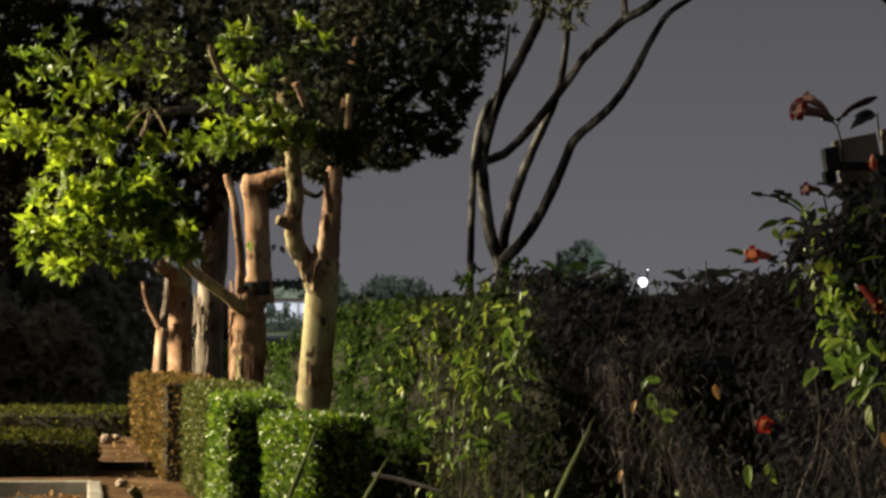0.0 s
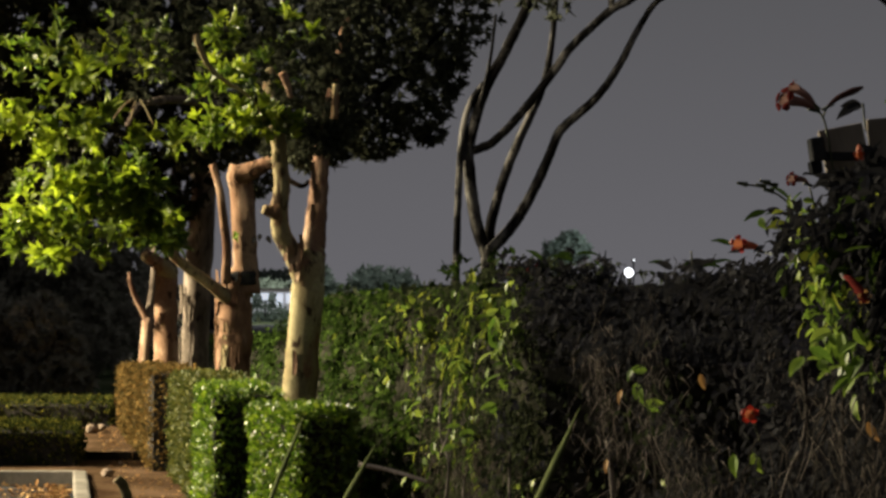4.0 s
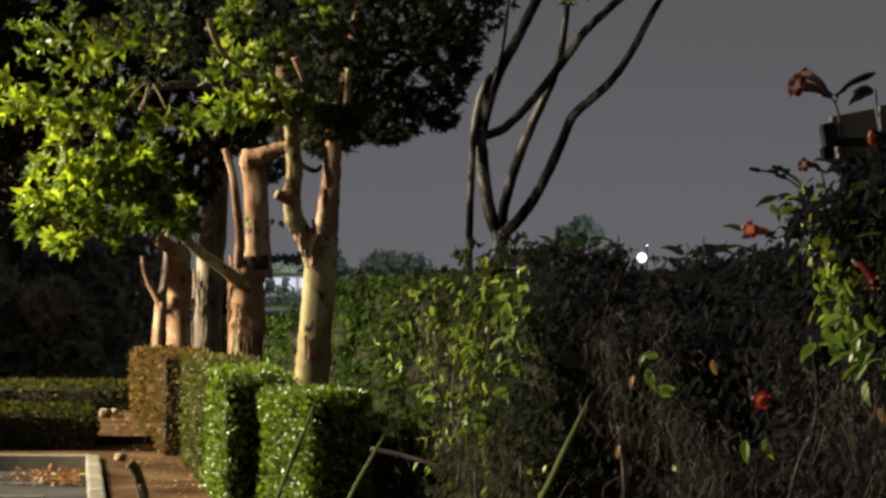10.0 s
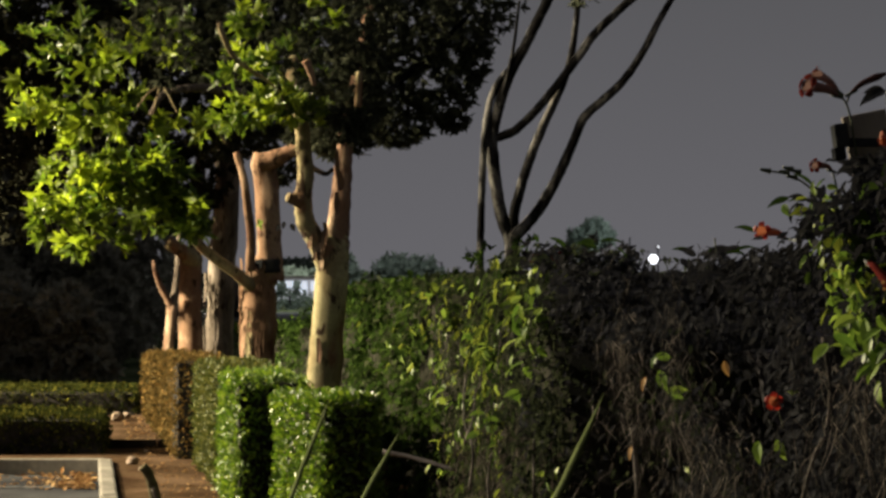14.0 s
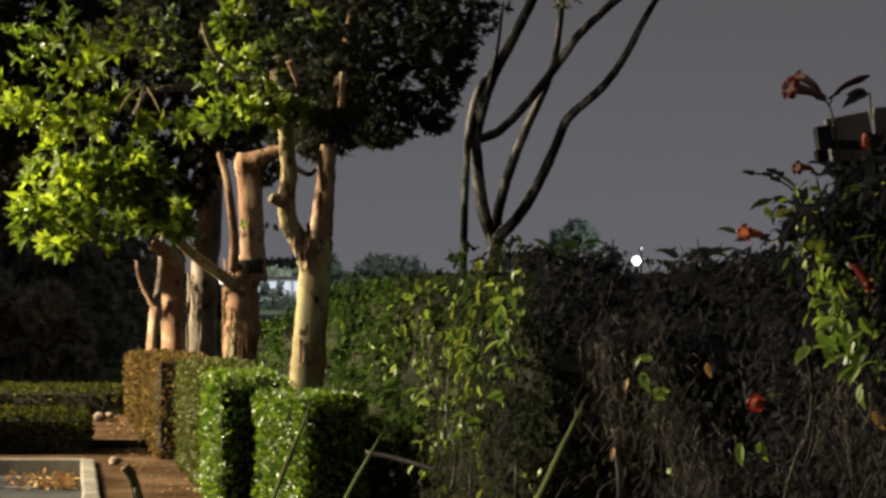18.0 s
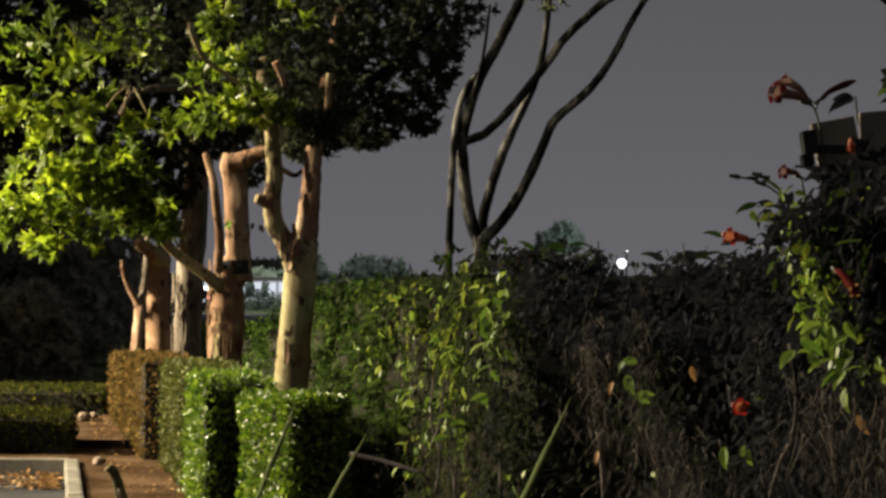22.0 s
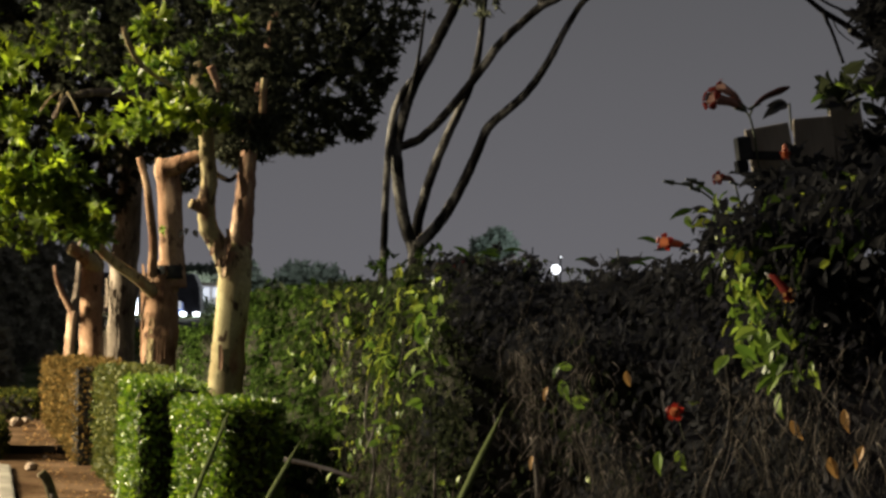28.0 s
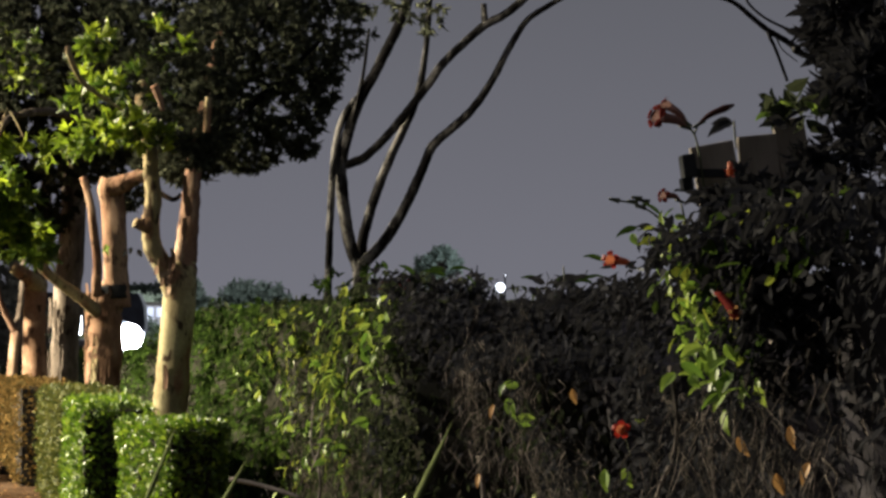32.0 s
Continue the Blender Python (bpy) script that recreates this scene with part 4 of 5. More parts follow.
vine_leaves(5000, 8.0, 13.0, 0.045, M_DRY, 0.05, 0.6, 0.0, width=0.28, hang=-1.2, deep=0.1)

def strands(count, y0, y1, top0, top1, long0, long1, leaf, mat, gap=0.028):
    """Hanging shoots with leaves on both sides."""
    B, A, N, K = [], [], [], []
    for k in range(count):
        y = rnd.uniform(y0, y1)
        zt = float(fence_top(y)) * rnd.uniform(top0, top1)
        ln = rnd.uniform(long0, long1)
        off = rnd.uniform(0.0, 0.12)
        if noise.noise(Vector((y * 2.6, zt * 3.0, 5.0))) < -0.02:
            continue
        lean = rnd.gauss(0, 0.12)
        for i in range(int(ln / gap)):
            z = zt - i * gap
            if z < 0.15:
                break
            yy = y + lean * i * gap + 0.012 * math.sin(i * 1.3 + k)
            x = float(face_x(np.array([yy]), np.array([z]))[0]) - off
            side = 1 if i % 2 else -1
            B.append((x, yy, z))
            A.append((rnd.gauss(-0.35, 0.25), 0.75 * side + rnd.gauss(0, 0.2), rnd.gauss(-0.75, 0.3)))
            N.append((-1 + rnd.gauss(0, 0.3), rnd.gauss(0, 0.35), 0.5 + rnd.gauss(0, 0.3)))
            K.append(leaf * rnd.uniform(0.65, 1.25) * (1.1 - 0.45 * i * gap / ln))
    v, f = leaves_data(np.array(B), unit(np.array(A)), unit(np.array(N)), np.array(K), 0.5)
    return tagged(part("hanging_growth", mesh_of("hanging_growth", v, f, mat), vine), kind="stuff")


strands(30, 8.2, 12.8, 0.75, 1.0, 0.15, 0.5, 0.058, M_VINE)
strands(26, 8.3, 12.8, 0.4, 0.7, 0.15, 0.4, 0.05, M_VINE)
strands(56, 6.42, 6.85, 0.35, 0.62, 0.12, 0.3, 0.036, M_VINE)

# dry stems
lines = []
for k in range(130):
    y = rnd.choice((rnd.uniform(4.2, 4.95), rnd.uniform(6.42, 6.98), rnd.uniform(8.3, 12.5)))
    z1 = float(fence_top(y)) * rnd.uniform(0.45, 0.85)
    ln = rnd.uniform(0.25, 0.8)
    pts = []
    for i in range(4):
        z = max(0.1, z1 - ln * i / 3)
        yy = y + rnd.gauss(0, 0.07)
        x = float(face_x(np.array([yy]), np.array([z]))[0]) - rnd.uniform(-0.02, 0.06)
        pts.append((x, yy, z))
    r = rnd.uniform(0.0008, 0.0022)
    lines.append((pts, r, r * 0.6))
V, F = tube_data(lines, 0, 5, 3)
tagged(part("dry_growth", mesh_of("dry_growth", V, F, M_TWIG, True), vine, "thin dry hanging stems"), kind="stuff")
limb("stem", [([(0.515, 6.95, 1.141), (0.521, 6.9, 1.095), (0.534, 6.9, 0.884), (0.53, 6.9, 0.171)], 0.005, 0.011)], M_TWIG, vine, "woody grey vine stem", rough=0.2)
limb("stem", [([(0.759, 4.9, 1.461), (0.765, 4.85, 1.36), (0.757, 4.85, 1.279), (0.728, 4.85, 1.211), (0.699, 4.85, 1.097)], 0.005, 0.004)], M_TWIG, vine)
limb("stem", [([(0.759, 4.9, 1.392), (0.82, 4.85, 1.325), (0.879, 4.8, 1.283), (0.924, 4.8, 1.17)], 0.005, 0.003)], M_TWIG, vine)
limb("stem", [([(0.774, 4.85, 1.405), (0.834, 4.8, 1.351), (0.937, 4.75, 1.286)], 0.006, 0.004)], M_TWIG, vine)
for pts in ([(0.048, 9.2, 1.195), (0.041, 9.1, 1.044), (0.075, 9.0, 0.923), (0.062, 9.0, 0.782)], [(0.087, 9.0, 1.157), (0.074, 8.95, 1.043), (0.04, 8.95, 0.947)], [(0.277, 8.2, 1.022), (0.276, 8.2, 0.915), (0.28, 8.2, 0.789)], [(-0.082, 11.9, 0.563), (-0.059, 11.9, 0.479), (-0.068, 11.9, 0.338)], [(0.146, 8.7, 0.945), (0.126, 8.7, 0.842), (0.138, 8.7, 0.719)]):
    limb("stem", [(pts, 0.004, 0.006)], M_TWIG, vine, "dry pale vine stem", rough=0.2, sides=8)
limb("stem", [([(-0.287, 9.8, 0.86), (-0.148, 9.8, 0.832), (0.002, 9.7, 0.794)], 0.01, 0.008)], M_WOOD, vine, "pale broken stem")


def tangle(c, r, n, thick=0.0009):
    """A loose bundle of dry hanging stems."""
    lines = []
    for k in range(n // 2):
        q = Vector((c[0] + rnd.gauss(0, r[0]), c[1] + rnd.gauss(0, r[1]), c[2] + rnd.gauss(0, r[2])))
        d = Vector((rnd.gauss(0, 0.35), rnd.gauss(0, 0.35), -1)) * rnd.uniform(0.03, 0.11)
        bend = Vector((rnd.gauss(0, 0.012), rnd.gauss(0, 0.012), 0))
        t = thick * rnd.uniform(0.5, 1.6)
        lines.append(([q, q + d * 0.5 + bend, q + d], t, t * 0.5))
    V, F = tube_data(lines, 0, 4, 2)
    tagged(part("dry_tangle", mesh_of("dry_tangle", V, F, M_STRAW, True), vine, "brown tangle of dry stems"), kind="stuff")


for c, r, n in (((0.48, 6.75, 1.377), (0.03, 0.08, 0.08), 260), ((0.524, 6.6, 1.203), (0.05, 0.1, 0.1), 260), ((0.582, 6.3, 1.421), (0.035, 0.08, 0.09), 150), ((0.644, 6.4, 1.177), (0.06, 0.1, 0.08), 220), ((0.757, 5.2, 1.453), (0.03, 0.08, 0.06), 60), ((0.761, 4.5, 1.303), (0.06, 0.08, 0.07), 170), ((0.829, 4.2, 1.322), (0.07, 0.08, 0.08), 200), ((0.797, 4.35, 1.364), (0.06, 0.08, 0.06), 130), ((0.865, 4.0, 1.355), (0.06, 0.08, 0.1), 140), ((0.663, 5.9, 1.127), (0.06, 0.1, 0.06), 160), ((0.189, 9.3, 1.073), (0.1, 0.2, 0.14), 260)):
    tangle(c, r, n)


# ---- single leaves of the vine ----
def leaf_meshes(length, mat, kinds=4, width=0.5):
    out = []
    for k in range(kinds):
        v, f = leaves_data(np.zeros((1, 3)), np.array([(0, 1.0, rng.uniform(-0.2, 0.2))]), np.array([(rng.uniform(-0.2, 0.2), 0, 1.0)]), np.array([length * rng.uniform(0.9, 1.1)]), width * rng.uniform(0.75, 1.1), True)
        out.append(mesh_of("leaf", v, f, mat))
    return out


def hung_leaf(mesh, at, point, face, scale=1.0, label="", parent=None):
    """One leaf: where its stalk is, which way it points, which way it faces."""
    a = Vector(point).normalized()
    n = Vector(face).normalized()
    s = a.cross(n).normalized()
    n = s.cross(a)
    m = Matrix((s, a, n)).transposed().to_4x4()
    return part("leaf", mesh, parent or vine, label, Matrix.Translation(at) @ m @ Matrix.Scale(scale, 4))


VL = leaf_meshes(0.06, M_VINE_OBJ, 5, 0.58)
for k in range(75):
    y, share = (rnd.uniform(6.4, 7.1), rnd.uniform(0.35, 0.75)) if k % 14 == 0 else (rnd.uniform(8.2, 12.5), rnd.uniform(0.5, 0.98))
    z = float(fence_top(y)) * share
    x = float(face_x(np.array([y]), np.array([z]))[0]) - rnd.uniform(0.01, 0.1)
    hung_leaf(rnd.choice(VL), (x, y, z), (rnd.gauss(-0.2, 0.4), rnd.gauss(-0.1, 0.4), rnd.gauss(-0.7, 0.5)), (-1 + rnd.gauss(0, 0.3), rnd.gauss(0.1, 0.4), 0.5 + rnd.gauss(0, 0.4)), rnd.uniform(0.5, 0.95))
# leafy shoots that stand out of the swell: how many leaves, where, how wide and high
SHOOTS = [(5, (-0.068, 12.32, 1.328), 0.041, 0.058), (7, (-0.055, 12.16, 1.145), 0.046, 0.072), (5, (-0.077, 12.36, 0.991), 0.047, 0.041), (8, (-0.017, 11.58, 0.975), 0.068, 0.049), (5, (0.064, 9.28, 1.143), 0.039, 0.031), (5, (0.102, 8.8, 1.062), 0.029, 0.029), (5, (0.034, 10.28, 0.923), 0.036, 0.029), (3, (-0.098, 12.46, 0.795), 0.029, 0.044), (4, (-0.055, 12.16, 0.598), 0.034, 0.040), (4, (0.224, 8.3, 1.417), 0.027, 0.027), (7, (0.239, 8.3, 1.368), 0.027, 0.059), (4, (0.263, 8.3, 1.378), 0.024, 0.031), (3, (0.288, 8.3, 1.325), 0.016, 0.027), (3, (0.239, 8.3, 1.27), 0.012, 0.027), (5, (0.292, 8.3, 1.462), 0.031, 0.016), (5, (0.273, 8.3, 1.535), 0.027, 0.031), (3, (0.214, 8.3, 1.476), 0.016, 0.027), (3, (0.21, 8.3, 1.181), 0.027, 0.016), (4, (0.092, 8.86, 1.306), 0.029, 0.021), (4, (0.045, 10.04, 1.319), 0.033, 0.047), (3, (0.302, 8.3, 1.584), 0.024, 0.020), (6, (0.342, 8.3, 0.897), 0.039, 0.059), (6, (-0.258, 13.42, 1.097), 0.070, 0.095), (5, (-0.385, 14.64, 1.19), 0.076, 0.104), (5, (-0.22, 13.04, 1.358), 0.077, 0.077)]
for n, c, w, h in SHOOTS:
    for k in range(n):
        at = Vector(c) + Vector((rnd.gauss(0, w * 0.6), rnd.uniform(-0.04, 0.04), rnd.gauss(0, h * 0.6)))
        hung_leaf(rnd.choice(VL), at, (rnd.gauss(-0.1, 0.7), rnd.gauss(-0.3, 0.2), rnd.gauss(-0.6, 0.5)), (-0.9 + rnd.gauss(0, 0.3), -0.3 + rnd.gauss(0, 0.3), 0.5 + rnd.gauss(0, 0.4)), rnd.uniform(0.75, 1.2))
# the lit leaves at the near end
for k in range(24):
    px, py = rnd.gauss(0, 0.05), rnd.gauss(0, 0.05)
    hung_leaf(rnd.choice(VL), (0.745 + 0.8 * px, 4.27 + rnd.uniform(-0.04, 0.04), 1.465 + 0.55 * py - 0.2 * px), (rnd.gauss(-0.2, 0.5), -0.2, rnd.gauss(-0.8, 0.4)), (-0.8 + rnd.gauss(0, 0.3), -0.5 + rnd.gauss(0, 0.3), 0.5), rnd.uniform(0.55, 0.95))
for k in range(12):
    hung_leaf(rnd.choice(VL), (0.779 + rnd.uniform(-0.05, 0.04), 4.9 + rnd.uniform(-0.05, 0.05), 1.705 + rnd.uniform(-0.08, 0.07)), (rnd.gauss(-0.5, 0.5), -0.2, rnd.gauss(-0.2, 0.5)), (-0.6, -0.5, 0.6 + rnd.gauss(0, 0.3)), rnd.uniform(0.6, 1.0))
band = spline([(0.745, 4.9, 1.76), (0.756, 4.85, 1.707), (0.752, 4.75, 1.66), (0.743, 4.6, 1.615), (0.742, 4.5, 1.572), (0.74, 4.4, 1.531), (0.744, 4.35, 1.496)], 8)
for k in range(110):
    q = rnd.choice(band) + Vector((rnd.gauss(0, 0.022), rnd.uniform(-0.06, 0.06), rnd.gauss(0, 0.025)))
    hung_leaf(rnd.choice(VL), q, (rnd.gauss(-0.2, 0.6), -0.3, rnd.gauss(-0.6, 0.5)), (-0.8 + rnd.gauss(0, 0.4), -0.5 + rnd.gauss(0, 0.4), 0.5 + rnd.gauss(0, 0.3)), rnd.uniform(0.3, 0.58))
# a leaf against the trunk behind, and a yellow one caught on the hedge
hung_leaf(VL[0], (-1.66, 20.2, 2.046), (0.1, 0, -1), (-0.5, -0.8, 0.2), 1.9, parent=tree_b)
hung_leaf(VL[1], (-1.622, 20.2, 2.027), (-0.6, 0, -0.4), (-0.5, -0.8, 0.2), 1.5, parent=tree_b)
# small green growth low on the old stems
SMALL = leaf_meshes(0.06, M_VINE_GREY, 3)
for k in range(70):
    hung_leaf(rnd.choice(SMALL), (0.597 + rnd.gauss(0, 0.05), 6.28 + rnd.uniform(-0.05, 0.05), 1.25 + rnd.gauss(0, 0.075)), (rnd.gauss(-0.2, 0.5), -0.2, rnd.gauss(-0.7, 0.4)), (-0.8 + rnd.gauss(0, 0.3), -0.5, 0.5), rnd.uniform(0.25, 0.5))
# leaves that stand up along the top
TOPL = leaf_meshes(0.06, M_HEDGE, 3, 0.5)
for (x, y, z), a, sc in (((0.417, 7.8, 1.692), (0.9, 0, 0.25), 0.9), ((0.481, 7.8, 1.696), (0.9, 0, 0.1), 1.2), ((0.472, 7.8, 1.674), (-0.8, 0, 0.3), 1.2), ((0.523, 7.6, 1.672), (0.7, 0, -0.5), 0.8), ((0.375, 7.9, 1.678), (-0.5, 0, 0.4), 1.0), ((0.71, 5.6, 1.69), (-0.9, 0, 0.35), 0.8), ((0.733, 4.95, 1.746), (-1, 0, 0.15), 0.65), ((0.698, 4.95, 1.75), (-0.9, 0, -0.25), 0.8), ((0.745, 4.95, 1.776), (-0.5, 0, 0.5), 0.8), ((0.695, 5.7, 1.64), (-0.9, 0, 0.2), 0.8), ((0.687, 5.8, 1.648), (0.9, 0, 0.3), 0.9), ((0.634, 6.3, 1.645), (-0.8, 0, 0.3), 0.9), ((0.661, 6.2, 1.647), (0.8, 0, 0.4), 0.9), ((0.307, 8.6, 1.702), (-0.3, 0, 0.9), 0.7), ((0.09, 10.6, 1.638), (-0.8, 0, 0.5), 0.9)):
    hung_leaf(rnd.choice(TOPL), (x, y, z), a, (0.1, -0.5, 1.0), sc)
DK = leaf_meshes(0.06, M_LEAF_SHADE, 3, 0.6)
for (x, y, z), a, sc in (((0.874, 4.85, 1.967), (-0.8, 0, -0.4), 1.0), ((0.881, 4.86, 1.962), (-0.9, 0, 0.1), 0.7), ((0.658, 6.1, 1.64), (0.9, 0, 0.3), 1.0), ((0.632, 6.2, 1.638), (-0.9, 0, 0.3), 0.9), ((0.682, 6.0, 1.643), (0.8, 0, 0.5), 0.8), ((0.725, 4.9, 1.744), (-1, 0, 0.15), 0.7)):
    hung_leaf(rnd.choice(DK), (x, y, z), a, (0.1, -0.8, 0.6), sc)
for (x, y, z), a in (((-1.198, 17, 1.954), (-0.2, 0, -1)), ((-1.23, 17, 1.93), (-0.5, 0, -0.9)), ((-1.154, 17, 1.938), (0.5, 0, -0.8))):
    hung_leaf(rnd.choice(DK), (x, y, z), a, (0.1, -1, 0.2), 1.0, parent=tree_a)
DEAD = leaf_meshes(0.05, M_DEADLEAF, 2, 0.6)
for (x, y, z), a in (((0.532, 6.6, 1.307), (-0.3, -0.1, -0.9)), ((0.779, 4.25, 1.354), (0.4, -0.1, -0.8)), ((0.843, 4.1, 1.382), (0.1, -0.2, -1)), ((0.855, 4.0, 1.326), (-0.4, -0.2, -0.9)), ((0.67, 5.9, 1.377), (0.1, -0.1, -1)), ((0.5, 6.7, 1.11), (-0.2, -0.1, -0.9)), ((0.799, 4.0, 1.307), (0.2, -0.1, -1))):
    hung_leaf(rnd.choice(DEAD), (x, y, z), a, (-0.7, -0.7, 0.2), 0.8, "dry yellow brown leaf")
BR = leaf_meshes(0.065, M_VINE_OBJ, 3, 0.62)
for (x, y, z), a, sc in (((0.583, 6.4, 1.367), (-0.9, -0.2, 0.15), 0.75), ((0.544, 6.38, 1.374), (-0.5, -0.2, -0.9), 0.6), ((0.553, 6.4, 1.334), (0.25, -0.3, -1), 0.95), ((0.572, 6.38, 1.274), (0.95, -0.2, 0.3), 0.9), ((0.58, 6.4, 1.279), (0.7, -0.2, -0.4), 0.7), ((0.676, 5.3, 1.222), (-0.15, -0.1, -1), 0.8), ((0.718, 5.3, 1.224), (0.2, -0.1, -0.9), 0.75), ((0.733, 5.25, 1.328), (0.8, 0, 0.4), 0.45)):
    hung_leaf(rnd.choice(BR), (x, y, z), a, (-0.8, -0.5, 0.45), sc)


# ---- trumpet flowers ----
def trumpet(base, mouth, r=0.011, open_=1.0, closed=False, mat=M_TUBE, lip=M_RED):
    """A curved tube that widens to five lobes, in a small green cup."""
    b, m = Vector(base), Vector(mouth)
    mid = (b + m) / 2 + Vector((0, 0, 0.006))
    ln = (m - b).length
    pts = spline([b, b.lerp(mid, 0.6) + Vector((0, 0, 0.003)), mid.lerp(m, 0.4), m], 4)
    sides, V, F = 12, [], []
    d = (m - b).normalized()
    s = d.cross(Vector((0, 0, 1))).normalized()
    o = s.cross(d)
    n = len(pts)
    for i, q in enumerate(pts):
        t = i / (n - 1)
        rr = r * (0.28 + 0.75 * t ** 0.7) * (1.0 if not closed else 1 - 0.75 * max(0, t - 0.7) / 0.3)
        V += [q + (s * math.cos(2 * math.pi * k / sides) + o * math.sin(2 * math.pi * k / sides)) * rr for k in range(sides)]
    for i in range(n - 1):
        for k in range(sides):
            F.append((i * sides + k, i * sides + (k + 1) % sides, (i + 1) * sides + (k + 1) % sides, (i + 1) * sides + k))
    tube = part("flower", mesh_of("flower", V, F, mat, True), vine, "orange red trumpet flower")
    V, F = tube_data([([b - d * 0.012, b, b + d * 0.016], r * 0.3, r * 0.42)], 0, 8, 3)
    part("calyx", mesh_of("calyx", V, F, M_STALK, True), tube)
    if not closed:
        for k in range(5):
            a = 2 * math.pi * (k + 0.25) / 5
            out = s * math.cos(a) + o * math.sin(a)
            side = d.cross(out)
            V, F = [], []
            for i in range(5):
                t = i / 4
                w = r * 0.95 * math.sin(math.pi * (0.28 + 0.62 * t)) * open_
                c = m + out * (r * 0.95 + r * 1.2 * t * open_) + d * (r * (0.55 * t - 1.0 * t * t))
                V += [c - side * w, c + d * r * 0.12, c + side * w]
            for i in range(4):
                for j in range(2):
                    F.append((i * 3 + j, i * 3 + j + 1, i * 3 + j + 4, i * 3 + j + 3))
            part("petal", mesh_of("petal", V, F, lip, True), tube)
    return tube


trumpet((0.783, 4.85, 1.953), (0.711, 4.8, 1.971), 0.0135, 0.85, mat=M_PALE, lip=M_MAROON)
trumpet((0.786, 4.86, 1.962), (0.734, 4.86, 2.003), 0.011, 0.5, mat=M_PALE, lip=M_MAROON)
trumpet((0.809, 4.86, 1.959), (0.88, 4.84, 1.999), 0.009, closed=True, mat=M_BUD)
trumpet((0.779, 4.9, 1.803), (0.736, 4.86, 1.813), 0.0085, 0.8, mat=M_PALE, lip=M_MAROON)
trumpet((0.737, 5.3, 1.671), (0.671, 5.2, 1.686), 0.012, 0.7)
trumpet((0.845, 4.7, 1.868), (0.832, 4.62, 1.849), 0.007, 0.6, lip=M_MAROON)
trumpet((0.746, 4.3, 1.612), (0.769, 4.22, 1.575), 0.01, 0.4, mat=M_MAROON, lip=M_DEADLEAF)
trumpet((0.689, 5.1, 1.321), (0.673, 5.02, 1.325), 0.0105, 0.8)
trumpet((0.324, 8.5, 1.66), (0.28, 8.4, 1.644), 0.011, 0.6, mat=M_MAROON, lip=M_MAROON)
trumpet((0.394, 8.3, 1.665), (0.351, 8.2, 1.645), 0.011, 0.6, mat=M_MAROON, lip=M_MAROON)
for pts in (([(0.783, 4.85, 1.956), (0.801, 4.86, 1.939), (0.815, 4.88, 1.898), (0.83, 4.9, 1.82)]), ([(0.809, 4.86, 1.959), (0.801, 4.86, 1.939)]), ([(0.883, 4.86, 1.967), (0.889, 4.88, 1.94), (0.892, 4.88, 1.912)]), ([(0.645, 4.95, 1.807), (0.698, 4.95, 1.797), (0.745, 4.95, 1.766), (0.78, 4.95, 1.717)]), ([(0.733, 4.95, 1.746), (0.78, 4.95, 1.729)]), ([(0.779, 4.9, 1.803), (0.798, 4.92, 1.74)]), ([(0.658, 6.0, 1.682), (0.661, 6.0, 1.643)]), ([(0.765, 5.5, 1.674), (0.772, 5.3, 1.663)]), ([(0.689, 5.1, 1.321), (0.719, 5.2, 1.256)])):
    limb("stalk", [(pts, 0.0022, 0.0022)], M_STALK, vine, rough=0, sides=6, per=4)
for x, y, z in ((0.649, 4.95, 1.807), (0.688, 4.95, 1.803), (0.696, 4.95, 1.811), (0.704, 4.95, 1.793), (0.712, 4.95, 1.805)):
    limb("bud", [([(x - 0.012, y, z + 0.002), (x, y, z), (x + 0.01, y, z - 0.002)], 0.003, 0.006)], M_STALK, vine, rough=0, sides=6, per=3)

# ---- fence end: two leaning boards and a small fixture ----
plank = thing("fence_cap", label="pale weathered boards at the raised end of the fence", category="board")
part("board", box_mesh("board", (0.092, 0.02, 0.17), M_WOOD, 0.004), plank, m=pose(0.867, 4.95, 1.842, 0, -11.1, 0))
part("board", box_mesh("board", (0.083, 0.02, 0.20), M_WOOD, 0.004), plank, m=pose(0.957, 4.95, 1.845, 0, -5.5, 0))
part("board", box_mesh("board", (0.066, 0.02, 0.24), M_WOOD, 0.004), plank, m=pose(1.033, 4.95, 1.861, 0, -10.3, 0))
part("rail", box_mesh("rail", (0.27, 0.03, 0.06), M_WOOD, 0.004), plank, m=pose(1.01, 4.98, 1.859, 0, 0, 0))
part("post", box_mesh("post", (0.07, 0.07, 0.4), M_WOOD, 0.006), plank, m=pose(1.034, 5.05, 1.7))
crown("foliage", [(60, (0.866, 4.72, 1.795), (0.07, 0.08, 0.035)), (40, (0.962, 4.75, 1.819), (0.085, 0.06, 0.028)), (14, (0.915, 4.8, 1.85), (0.04, 0.04, 0.015)), (50, (1.111, 4.85, 1.893), (0.055, 0.08, 0.07)), (20, (1.029, 4.8, 1.884), (0.03, 0.04, 0.03)), (120, (0.952, 4.65, 1.765), (0.1, 0.1, 0.05)), (130, (0.864, 4.65, 1.682), (0.085, 0.1, 0.08)), (160, (0.974, 4.6, 1.665), (0.13, 0.1, 0.14)), (130, (0.93, 4.6, 1.513), (0.12, 0.1, 0.12)), (110, (0.503, 8.0, 1.505), (0.16, 0.12, 0.2))], 5, 0.042, M_LEAF_SHADE, vine, "dense leaves with shade in their colour", drop=0.8)
